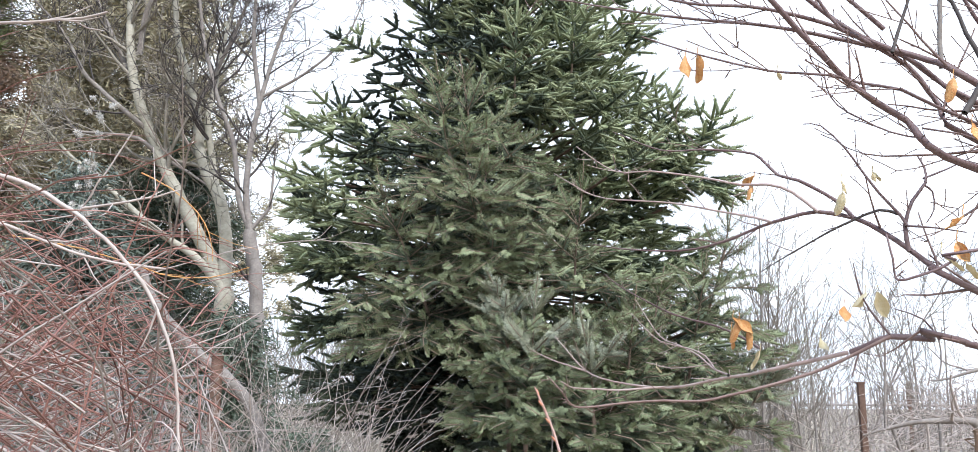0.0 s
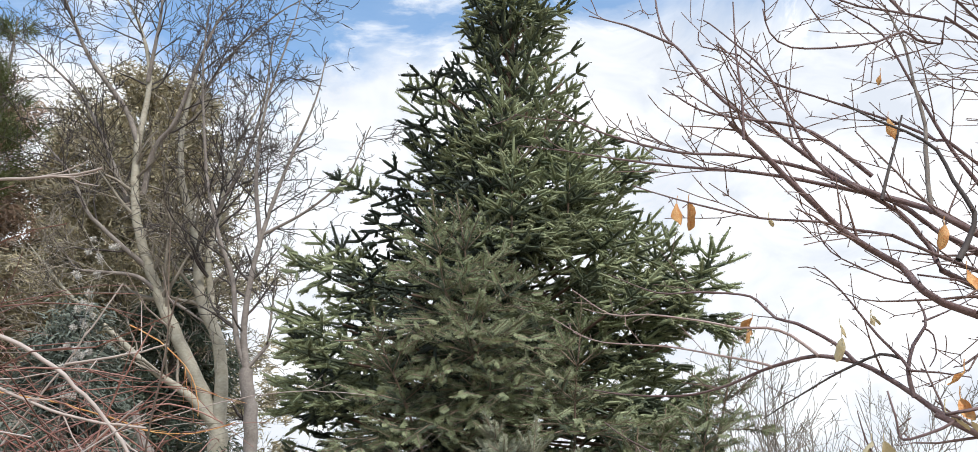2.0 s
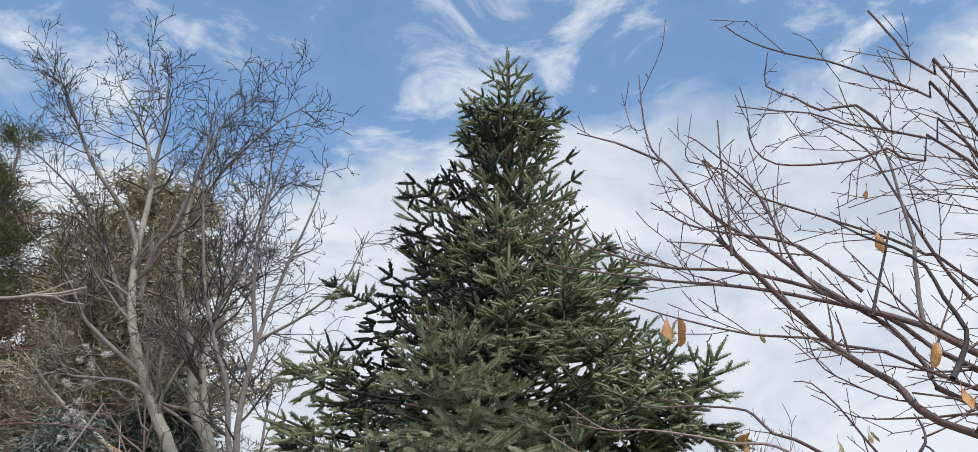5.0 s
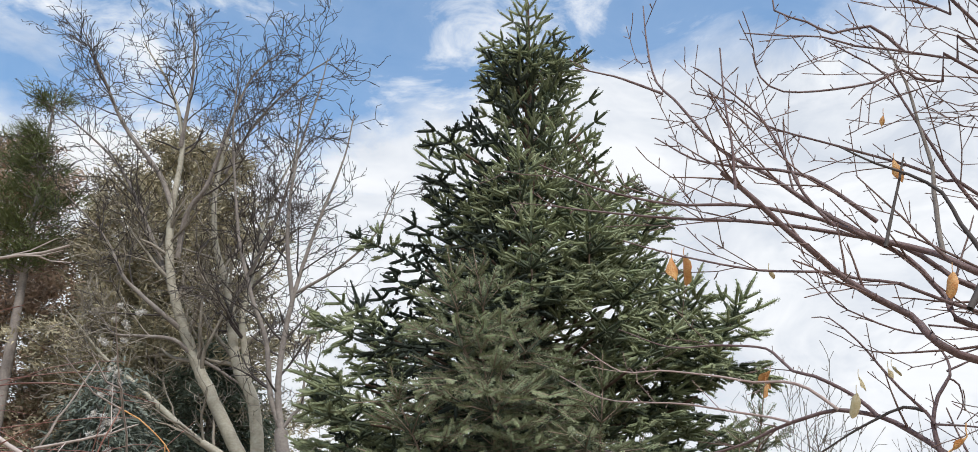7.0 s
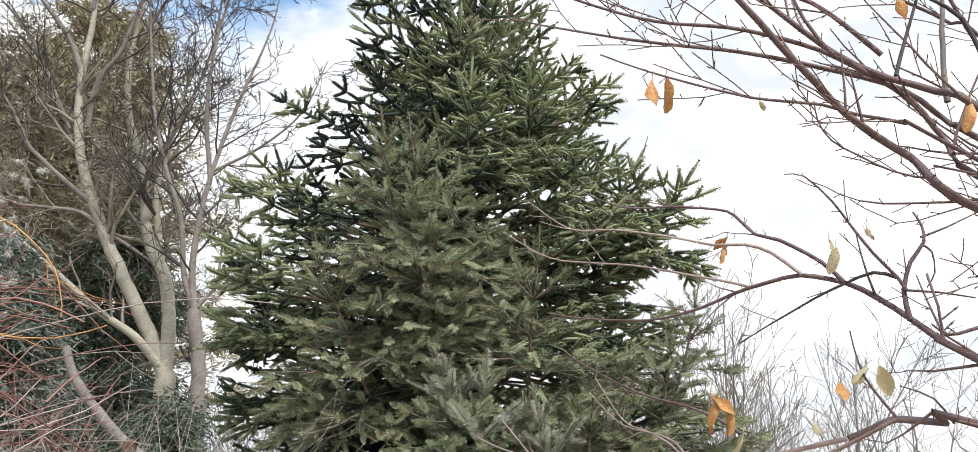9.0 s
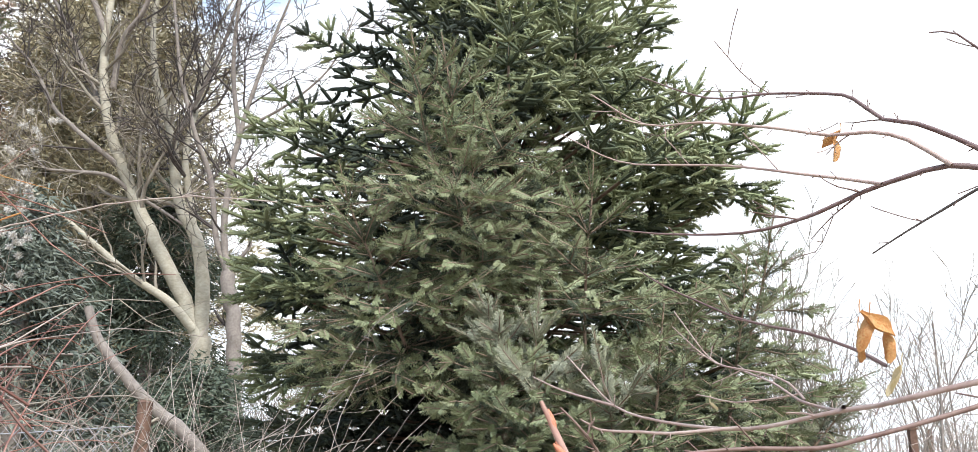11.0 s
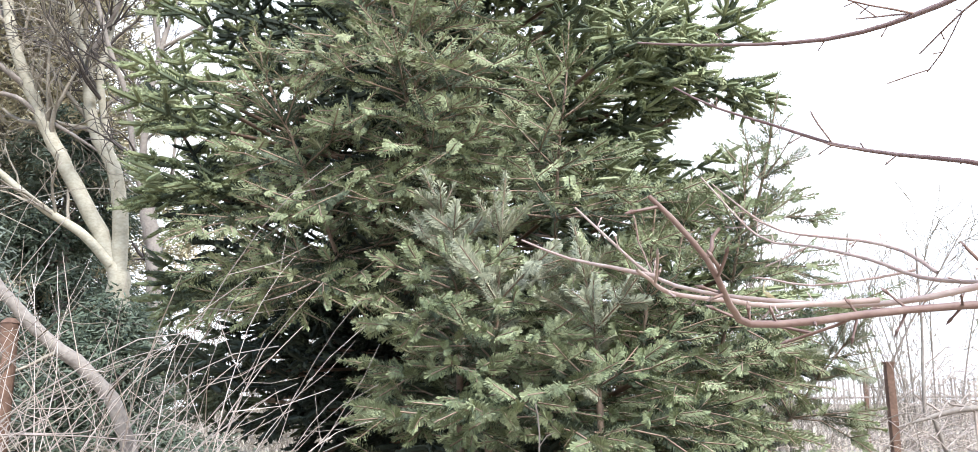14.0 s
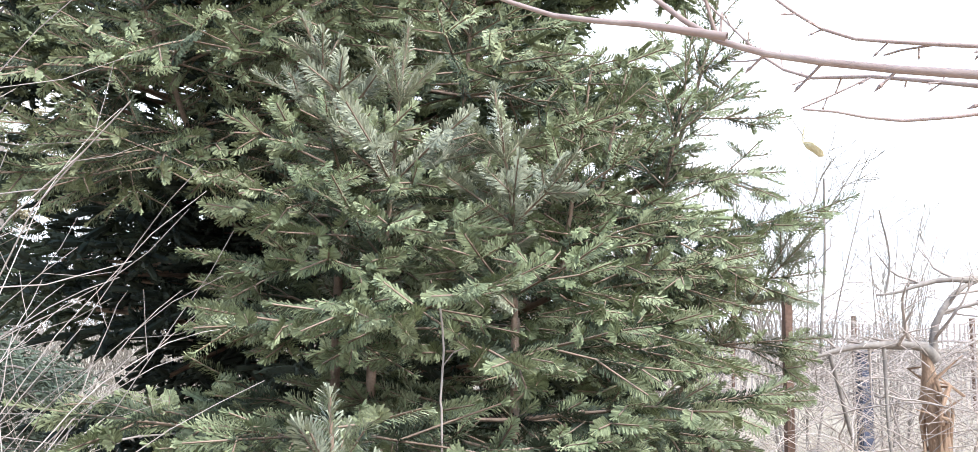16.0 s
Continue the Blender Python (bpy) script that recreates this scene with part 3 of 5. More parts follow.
def limb_with_twigs(tree, name, pts, r0, r1, bark, twig, rng, spec, first=0.2, label="", density=None, length=0.5, step=0.08, sides=7, knob=0.0):
    """A limb along a few points, with the twigs that it carries under it."""
    line = curve(pts, step)
    n = len(line)
    radii = np.linspace(r0, r1, n) * (1 + knob * np.sin(np.arange(n) * 1.7) * rng.uniform(0.5, 1, n))
    wood = Geo()
    line = line + rng.normal(0, 0.12 * r1, line.shape)
    wood.tube(line, radii, sides)
    ob = part(name, wood, bark, tree, label)
    total = np.linalg.norm(np.diff(line, axis=0), axis=1).sum()
    lines = []
    tans = unit(np.gradient(line, axis=0))
    for k in range(int(total * (density or spec["per_m"][0]))):
        i = int(rng.uniform(first, 1.0) * (n - 1))
        side = unit(np.cross(tans[i], rng.normal(0, 1, 3)))
        a = spec["angle"] * rng.uniform(0.7, 1.25)
        d = unit(tans[i] * math.cos(a) + side * math.sin(a) + UPZ * spec["rise"])
        frac = i / n
        grow(lines, line[i], d, max(spec["thin"], radii[i] * spec["shrink"]), length * rng.uniform(0.4, 1.1) * (1.15 - 0.6 * frac), 1, rng, spec)
    twigs = Geo()
    for p, r, lev in lines:
        if len(p) > 4 and r[0] > spec["thin"] * 2.2:
            twigs.tube(p, r, 4)
        else:
            twigs.tube(p, r, 3)
    if spec.get("buds"):
        ends = np.array([p[-1] for p, r, lev in lines])
        dirs = unit(np.array([p[-1] - p[-2] for p, r, lev in lines]))
        bud_tips(twigs, ends - dirs * 0.001, dirs, spec["buds"] * 5, spec["buds"])
    if spec.get("spurs"):
        # short spurs with a bud, on the limb and on its longer twigs
        at, d, size = [], [], []
        for p, r in [(line, radii)] + [(p, r) for p, r, lev in lines if lev < 3]:
            ln = np.linalg.norm(np.diff(p, axis=0), axis=1).sum()
            for k in range(int(ln * spec["spurs"])):
                i = int(rng.uniform(0.1, 0.98) * (len(p) - 1))
                axis = unit(p[i + 1] - p[i])
                d.append(unit(axis * 0.7 + unit(np.cross(axis, rng.normal(0, 1, 3)))))
                at.append(p[i])
                size.append(rng.uniform(0.006, 0.016))
        if at:
            at, d, size = np.array(at), np.array(d), np.array(size)[:, None]
            twigs.sticks(at, at + d * size, 0.0011, 0.0008)
            bud_tips(twigs, at + d * size, d, 0.0065, 0.0014)
    if lines:
        tw = part("twig_spray", twigs, twig, ob)
        tw["kind"] = "stuff"
    return line


def build_pale_tree():
    rng = np.random.default_rng(21)
    spec = dict(step=0.13, wander=0.15, rise=0.02, levels=4, per_m=(7.5, 7.5, 7.5, 6.5), angle=0.80, shrink=0.45, thin=0.0042)
    tree = thing("bare_tree", "tall leafless tree with smooth pale grey stems", "tree")
    fork = (-3.15, 10.5, 2.8)
    low = limb_with_twigs
    low(tree, "trunk", [(-2.95, 10.6, -0.1), (-3.0, 10.6, 1.0), (-3.08, 10.55, 2.2), fork], 0.13, 0.11, M_PALE_BARK, M_OLIVE_TWIG, rng, spec, density=0.3, sides=12, length=0.6)
    low(tree, "stem", [fork, (-3.23, 10.5, 2.96), (-3.353, 10.5, 3.229), (-3.589, 10.5, 3.644), (-3.854, 10.5, 4.105), (-4.01, 10.5, 4.40), (-4.166, 10.5, 4.724), (-4.31, 10.5, 5.06), (-4.43, 10.5, 5.48), (-4.51, 10.5, 5.90), (-4.53, 10.5, 6.4)], 0.088, 0.045, M_PALE_BARK, M_OLIVE_TWIG, rng, spec, 0.3, density=4.5, sides=10, length=1.0)
    low(tree, "stem", [fork, (-3.153, 10.5, 3.295), (-3.215, 10.5, 3.709), (-3.302, 10.5, 3.977), (-3.457, 10.55, 4.206), (-3.589, 10.6, 4.568), (-3.69, 10.7, 5.05), (-3.80, 10.75, 5.4), (-4.02, 10.8, 6.0), (-4.1, 10.8, 6.74), (-4.0, 10.8, 7.6)], 0.088, 0.02, M_PALE_BARK, M_OLIVE_TWIG, rng, spec, 0.3, density=4.5, sides=10, length=1.0)
    for pts, r0 in (
        ([(-3.302, 10.5, 3.977), (-3.413, 10.6, 4.378), (-3.506, 10.6, 4.894), (-3.497, 10.7, 5.27), (-3.4, 11.0, 6.6), (-3.1, 11.1, 7.5)], 0.05),
        ([(-3.195, 10.45, 2.88), (-3.484, 10.4, 3.192), (-3.754, 10.4, 3.365), (-3.985, 10.4, 3.524), (-4.281, 10.4, 3.77), (-4.582, 10.4, 4.019), (-4.847, 10.4, 4.235), (-5.132, 10.4, 4.468), (-5.6, 10.3, 5.0)], 0.055),
        ([(-3.998, 10.5, 4.408), (-3.704, 10.5, 4.246), (-3.448, 10.5, 4.078), (-3.302, 10.5, 3.977)], 0.028),
        ([(-4.0, 10.5, 4.40), (-4.255, 10.4, 4.606), (-4.646, 10.4, 4.663), (-5.003, 10.4, 4.705), (-5.149, 10.4, 4.869), (-5.4, 10.4, 5.14)], 0.03),
        ([(-4.166, 10.5, 4.724), (-4.541, 10.4, 5.027), (-4.775, 10.4, 5.232), (-5.0, 10.4, 5.45), (-5.37, 10.5, 6.03), (-5.98, 10.5, 6.65)], 0.035),
        ([(-4.53, 10.5, 6.4), (-4.76, 10.5, 6.89), (-5.34, 10.5, 7.65), (-5.75, 10.5, 8.44), (-6.10, 10.5, 9.1)], 0.04),
        ([(-4.38, 10.5, 5.7), (-4.28, 10.4, 6.26), (-4.02, 10.3, 6.6), (-3.79, 10.2, 7.32), (-3.55, 10.2, 8.08), (-3.17, 10.2, 8.5)], 0.04),
        ([(-4.53, 10.5, 6.4), (-4.55, 10.6, 7.43), (-4.86, 10.7, 8.32), (-5.35, 10.7, 9.1)], 0.045),
        ([(-4.54, 10.55, 7.3), (-4.43, 10.4, 8.3), (-4.47, 10.3, 9.1)], 0.03),
        ([(-4.36, 10.5, 5.2), (-4.9, 10.7, 6.2), (-5.5, 10.9, 7.2), (-6.2, 11.0, 7.9), (-6.7, 11.0, 8.3)], 0.035),
        ([(-4.0, 10.8, 7.0), (-3.6, 10.7, 7.7), (-3.0, 10.6, 8.3), (-2.6, 10.6, 8.6)], 0.025),
        ([(-3.70, 10.7, 5.1), (-3.3, 10.6, 5.9), (-3.0, 10.5, 6.8), (-2.9, 10.4, 7.9)], 0.03),
    ):
        # limbs ending high get darker twigs: silhouette against the sky put into colour
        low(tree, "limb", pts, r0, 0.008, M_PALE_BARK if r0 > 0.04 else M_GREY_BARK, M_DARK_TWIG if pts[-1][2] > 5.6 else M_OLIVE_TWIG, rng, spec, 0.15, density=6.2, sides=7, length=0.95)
    # a dead leaning stem beside it
    dead = thing("leaning_dead_stem", "pale barkless leaning stem with a broken upper end", "fallen tree")
    low(dead, "stem", [(-1.3, 6.0, -0.1), (-1.38, 6.0, 0.9), (-1.529, 6.0, 1.444), (-1.672, 6.0, 1.642), (-1.841, 6.0, 1.781), (-1.98, 6.0, 1.89), (-2.09, 6.0, 2.01), (-2.2, 6.0, 2.13), (-2.296, 6.0, 2.287), (-2.343, 6.0, 2.395)], 0.056, 0.026, M_GREY_BARK, M_OLIVE_TWIG, rng, dict(spec, thin=0.0025), density=1.2, sides=10, length=0.35, knob=0.06)
    sap = thing("bare_sapling", "slim dark leafless tree forking into long shoots", "tree")
    low(sap, "trunk", [(-2.5, 10, -0.1), (-2.55, 10, 1.2), (-2.62, 10.0, 2.5), (-2.68, 10.0, 3.07), (-2.744, 10.0, 3.433)], 0.085, 0.075, M_GREY_BARK, M_DARK_TWIG, rng, spec, density=0.3, sides=9)
    for pts, r0 in (
        ([(-2.744, 10, 3.42), (-2.896, 10, 3.808), (-2.996, 10, 4.441), (-3.187, 9.95, 4.947), (-3.358, 9.9, 5.545), (-3.436, 9.9, 5.93), (-3.56, 9.8, 7.05), (-3.58, 9.8, 8.0)], 0.035),
        ([(-2.744, 10, 3.42), (-2.802, 10.0, 3.74), (-2.817, 10.0, 4.018), (-2.785, 10.0, 4.518), (-2.684, 10.0, 5.107), (-2.501, 10.0, 5.797), (-2.2, 10.0, 6.74), (-2.1, 10.0, 7.36)], 0.042),
        ([(-2.72, 10.0, 4.91), (-2.84, 10.0, 5.76), (-2.79, 10.0, 6.76), (-2.56, 10.0, 7.75), (-2.48, 10.0, 8.22)], 0.03),
        ([(-2.744, 10.0, 3.42), (-2.548, 10.0, 3.676), (-2.528, 10.0, 3.814), (-2.5, 10.0, 4.6)], 0.025),
        ([(-2.70, 10.0, 5.0), (-2.2, 10.0, 5.3), (-1.75, 10.0, 5.75), (-1.5, 10.0, 6.4)], 0.02),
    ):
        low(sap, "stem", pts, r0, 0.006, M_GREY_BARK, M_DARK_TWIG, rng, spec, 0.1, density=4.5, sides=7, length=0.75)


build_pale_tree()


def dry_leaf(parent, at, size, rng, mat, hang=True):
    """A curled withered leaf on its stalk."""
    g = Geo()
    n, w = 7, 5
    t = np.linspace(0, 1, n)
    half = size * 0.26 * np.sin(np.pi * np.clip(t, 0.04, 0.985)) ** 0.8
    u = np.linspace(-1, 1, w)
    curl = rng.uniform(0.9, 1.7)
    bow = rng.uniform(0.1, 0.5)
    x = half[:, None] * np.sin(u * curl)[None] / max(0.6, math.sin(min(curl, 1.5)))
    y = half[:, None] * (1 - np.cos(u * curl))[None] * 0.9 + (bow * size * t ** 2)[:, None] + 0.06 * size * np.sin(t * 9)[:, None] * u[None]
    z = np.repeat(-(size * t)[:, None], w, 1)
    v = np.stack((x, y, z), -1).reshape(-1, 3)
    spin = np.array(Euler((rng.uniform(-0.9, 0.9), rng.uniform(-0.7, 0.7), rng.uniform(0, 6.28))).to_matrix())
    v = v @ spin.T + np.array(at)
    f = [(i * w + j, i * w + j + 1, (i + 1) * w + j + 1, (i + 1) * w + j) for i in range(n - 1) for j in range(w - 1)]
    g.add(v, f)
    back = v + (spin @ np.array((0, 0.0006, 0)))
    g.add(back, [q[::-1] for q in f])
    stalk = np.array(at)
    g.tube(np.vstack((stalk + (0.002, 0, 0.016), stalk + (0, 0, 0.007), stalk)), 0.0008, 4)
    part("leaf", g, mat, parent)


def build_plum_tree():
    rng = np.random.default_rng(33)
    spec = dict(step=0.035, wander=0.075, rise=0.03, levels=3, per_m=(9.0, 7.0, 5.0), angle=0.72, shrink=0.5, thin=0.0011, buds=0.0013, spurs=20)
    tree = thing("fruit_tree", "leafless fruit tree with long grey-brown boughs and few withered leaves", "tree")
    base, crotch, high = (2.25, 2.5, -0.1), (2.15, 2.4, 1.42), (1.9, 2.3, 2.0)
    limb_with_twigs(tree, "trunk", [base, (2.22, 2.46, 0.7), crotch], 0.10, 0.08, M_PLUM_BARK, M_PLUM_TWIG, rng, spec, density=0.2, sides=12, length=0.3)
    limb_with_twigs(tree, "limb", [crotch, (2.05, 2.36, 1.7), high], 0.055, 0.04, M_PLUM_BARK, M_PLUM_TWIG, rng, spec, density=1.0, sides=10, length=0.3)

    def bough(pts, r0, r1, bark, density, length, label=""):
        twig = M_PLUM_TWIG if bark in (M_PLUM_BARK, M_GREY_BARK, M_DARK_TWIG) else bark
        limb_with_twigs(tree, "bough", pts, r0, r1, bark, twig, rng, spec, 0.12, label, density, length, 0.03, 7, 0.05)

    # boughs of the upper crown
    bough([high, (0.956, 1.660, 1.983), (0.816, 1.643, 2.075), (0.737, 1.626, 2.119), (0.680, 1.609, 2.162), (0.632, 1.591, 2.201), (0.581, 1.574, 2.250), (0.529, 1.557, 2.299), (0.492, 1.540, 2.326)], 0.0133, 0.0047, M_PLUM_BARK, 10, 0.30, "reddish-brown bough with a broken end")
    bough([high, (0.988, 1.700, 2.048), (0.908, 1.690, 2.121), (0.852, 1.690, 2.202), (0.733, 1.680, 2.269), (0.637, 1.670, 2.297), (0.542, 1.670, 2.317), (0.415, 1.660, 2.319), (0.274, 1.660, 2.359), (0.163, 1.650, 2.411)], 0.0117, 0.0015, M_PLUM_BARK, 10, 0.30)
    bough([high, (1.025, 1.750, 2.141), (0.954, 1.750, 2.182), (0.874, 1.750, 2.247), (0.731, 1.750, 2.286), (0.587, 1.750, 2.313), (0.420, 1.750, 2.328), (0.268, 1.750, 2.350), (0.173, 1.750, 2.367)], 0.0117, 0.0014, M_PLUM_BARK, 10, 0.30)
    bough([high, (0.888, 1.650, 2.102), (0.815, 1.640, 2.134), (0.737, 1.640, 2.147), (0.674, 1.630, 2.159), (0.587, 1.620, 2.160), (0.515, 1.610, 2.167), (0.390, 1.610, 2.200), (0.311, 1.600, 2.223)], 0.0086, 0.0013, M_PLUM_BARK, 10, 0.30)
    bough([high, (0.971, 1.630, 2.132), (0.880, 1.652, 2.198), (0.815, 1.674, 2.230), (0.736, 1.697, 2.286), (0.621, 1.719, 2.402), (0.539, 1.741, 2.475), (0.460, 1.763, 2.611), (0.430, 1.786, 2.668), (0.420, 1.808, 2.775), (0.423, 1.830, 2.906)], 0.0133, 0.0013, M_PLUM_BARK, 11, 0.30)
    bough([(0.414, 1.620, 2.542), (0.336, 1.620, 2.581), (0.304, 1.620, 2.593), (0.242, 1.620, 2.611)], 0.0029, 0.0013, M_PLUM_BARK, 7, 0.11)
    bough([high, (1.095, 1.800, 2.349), (1.005, 1.790, 2.404), (0.933, 1.790, 2.443), (0.781, 1.780, 2.495), (0.652, 1.770, 2.540), (0.588, 1.760, 2.598), (0.507, 1.760, 2.620), (0.500, 1.750, 2.652)], 0.0078, 0.0013, M_PLUM_BARK, 11, 0.30)
    bough([(0.924, 1.700, 2.202), (0.924, 1.700, 2.239), (0.932, 1.700, 2.339), (0.940, 1.700, 2.396), (0.932, 1.700, 2.492), (0.925, 1.700, 2.589), (0.900, 1.700, 2.676)], 0.0057, 0.0021, M_GREY_BARK, 6, 0.27)
    bough([(0.855, 1.500, 2.042), (0.888, 1.510, 2.090), (0.903, 1.510, 2.134), (0.881, 1.520, 2.200), (0.867, 1.530, 2.264), (0.821, 1.540, 2.307), (0.766, 1.540, 2.332), (0.713, 1.550, 2.372)], 0.0057, 0.0016, M_DARK_TWIG, 6, 0.27)
    bough([high, (1.077, 1.650, 2.598), (1.013, 1.650, 2.609), (0.879, 1.650, 2.641), (0.817, 1.650, 2.652), (0.754, 1.650, 2.678), (0.683, 1.650, 2.684), (0.597, 1.650, 2.696)], 0.0086, 0.0014, M_PLUM_BARK, 11, 0.30)
    bough([high, (1.009, 1.550, 2.502), (0.923, 1.550, 2.501), (0.877, 1.550, 2.510), (0.853, 1.550, 2.530), (0.799, 1.550, 2.506), (0.721, 1.550, 2.494), (0.628, 1.550, 2.494), (0.589, 1.550, 2.528), (0.581, 1.550, 2.582)], 0.0078, 0.0014, M_PLUM_BARK, 10, 0.30)
    bough([high, (1.084, 1.650, 2.666), (1.021, 1.650, 2.718), (0.966, 1.650, 2.750), (0.887, 1.650, 2.783), (0.809, 1.650, 2.817), (0.722, 1.650, 2.837), (0.644, 1.650, 2.871), (0.596, 1.650, 2.912)], 0.0094, 0.0015, M_PLUM_BARK, 11, 0.30)
    bough([high, (1.100, 1.650, 2.719), (1.045, 1.650, 2.779), (0.997, 1.650, 2.818), (0.974, 1.650, 2.872), (0.928, 1.650, 2.956)], 0.0094, 0.0026, M_PLUM_BARK, 10, 0.30)
    bough([(0.911, 1.650, 2.634), (0.856, 1.650, 2.698), (0.778, 1.650, 2.685), (0.730, 1.650, 2.716), (0.667, 1.650, 2.749), (0.676, 1.650, 2.810)], 0.0036, 0.0015, M_PLUM_BARK, 7, 0.14)
    bough([(0.503, 1.500, 2.273), (0.507, 1.500, 2.370), (0.504, 1.500, 2.449), (0.508, 1.500, 2.565)], 0.0029, 0.0013, M_PLUM_BARK, 7, 0.11)
    bough([(0.760, 1.550, 2.175), (0.784, 1.550, 2.241), (0.807, 1.550, 2.303), (0.822, 1.550, 2.346)], 0.0034, 0.0018, M_DARK_TWIG, 5, 0.09)
    bough([(0.793, 1.650, 2.262), (0.716, 1.660, 2.343), (0.660, 1.670, 2.381), (0.543, 1.680, 2.406), (0.473, 1.690, 2.429), (0.401, 1.700, 2.487)], 0.0047, 0.0014, M_PLUM_BARK, 11, 0.30)
    bough([(1.058, 1.750, 2.283), (1.009, 1.750, 2.373), (0.945, 1.750, 2.543), (0.906, 1.750, 2.644), (0.834, 1.750, 2.705), (0.795, 1.750, 2.738)], 0.0044, 0.0014, M_PLUM_BARK, 11, 0.30)
    bough([(0.714, 1.650, 2.256), (0.666, 1.650, 2.326), (0.612, 1.650, 2.485), (0.517, 1.650, 2.594), (0.486, 1.650, 2.619)], 0.0034, 0.0013, M_PLUM_BARK, 8, 0.16)
    # the middle bough and its branches
    bough([crotch, (1.09, 2.00, 1.803), (1.05, 2.04, 1.843), (1.01, 2.08, 1.895), (0.96, 2.12, 1.950), (0.92, 2.17, 1.991), (0.84, 2.21, 2.016), (0.78, 2.25, 2.008), (0.72, 2.29, 1.993), (0.65, 2.33, 1.965), (0.57, 2.38, 1.948), (0.49, 2.42, 1.949), (0.38, 2.46, 1.961), (0.31, 2.50, 1.980)], 0.0165, 0.0014, M_PLUM_BARK, 6, 0.22)
    bough([(0.99, 2.08, 1.983), (0.95, 2.10, 1.998), (0.89, 2.12, 1.975), (0.84, 2.14, 1.951), (0.79, 2.16, 1.922), (0.74, 2.18, 1.893), (0.69, 2.20, 1.861)], 0.004, 0.0013, M_DARK_TWIG, 6, 0.14)
    bough([(0.91, 2.15, 1.987), (0.88, 2.19, 2.042), (0.81, 2.24, 2.104), (0.77, 2.28, 2.128), (0.74, 2.33, 2.189), (0.71, 2.37, 2.215), (0.61, 2.41, 2.233), (0.50, 2.46, 2.245), (0.37, 2.50, 2.310)], 0.005, 0.0012, M_PLUM_BARK, 7, 0.22)
    bough([(0.84, 2.20, 2.014), (0.79, 2.24, 2.074), (0.74, 2.27, 2.100), (0.68, 2.31, 2.109), (0.59, 2.34, 2.135), (0.46, 2.38, 2.162), (0.36, 2.41, 2.170), (0.26, 2.45, 2.251)], 0.0042, 0.0012, M_PALE_TWIG, 6, 0.12)
    bough([(0.74, 2.25, 1.996), (0.71, 2.29, 2.016), (0.62, 2.33, 2.042), (0.51, 2.38, 2.074), (0.41, 2.42, 2.089), (0.31, 2.46, 2.111), (0.20, 2.50, 2.185)], 0.0034, 0.0011, M_PALE_TWIG, 6, 0.12)
    bough([(0.99, 2.05, 1.889), (0.99, 2.06, 1.953), (1.02, 2.08, 2.015), (1.06, 2.09, 2.063), (1.07, 2.11, 2.106), (1.06, 2.12, 2.138)], 0.0058, 0.002, M_PLUM_BARK, 5, 0.12)
    bough([(1.06, 2.10, 2.060), (1.08, 2.10, 2.044), (1.08, 2.10, 2.000), (1.06, 2.10, 1.968)], 0.0025, 0.0012, M_PLUM_BARK, 5, 0.1)
    bough([(0.99, 2.05, 1.950), (0.98, 2.06, 1.978), (0.94, 2.07, 2.032), (0.90, 2.08, 2.099), (0.87, 2.08, 2.145), (0.82, 2.09, 2.203), (0.78, 2.10, 2.210)], 0.0042, 0.0012, M_PLUM_BARK, 6, 0.12)
    bough([high, (0.907, 1.620, 2.041), (0.846, 1.630, 2.035), (0.785, 1.640, 2.050), (0.731, 1.640, 2.076), (0.693, 1.650, 2.105), (0.678, 1.660, 2.143), (0.679, 1.670, 2.183)], 0.0044, 0.0012, M_PLUM_BARK, 8, 0.20)
    bough([(1.06, 2.10, 2.076), (1.12, 2.10, 2.100), (1.19, 2.10, 2.134)], 0.0028, 0.0012, M_PLUM_BARK, 6, 0.12)
    bough([(0.99, 2.05, 1.950), (1.04, 2.02, 1.940), (1.10, 2.00, 1.926)], 0.0028, 0.0014, M_PLUM_BARK, 6, 0.12)
    # the low bough and the pale shoots that sweep out in front of the fir
    bough([crotch, (1.01, 1.90, 1.676), (0.96, 1.91, 1.677), (0.88, 1.93, 1.685), (0.84, 1.94, 1.668), (0.80, 1.95, 1.651)], 0.01275, 0.006, M_PLUM_BARK, 4, 0.14)
    bough([(0.87, 1.90, 1.683), (0.83, 1.90, 1.736), (0.81, 1.90, 1.780), (0.80, 1.90, 1.839)], 0.0028, 0.0012, M_PLUM_BARK, 6, 0.08)
    bough([(0.97, 1.90, 1.676), (0.94, 1.90, 1.719), (0.88, 1.90, 1.741)], 0.0025, 0.0012, M_PLUM_BARK, 5, 0.08)
    bough([(0.562, 2.050, 1.604), (0.592, 2.150, 1.604), (0.610, 2.250, 1.612), (0.598, 2.350, 1.631), (0.584, 2.450, 1.669), (0.551, 2.550, 1.703), (0.516, 2.650, 1.736), (0.464, 2.750, 1.852)], 0.0034, 0.0012, M_PALE_TWIG, 5, 0.10)
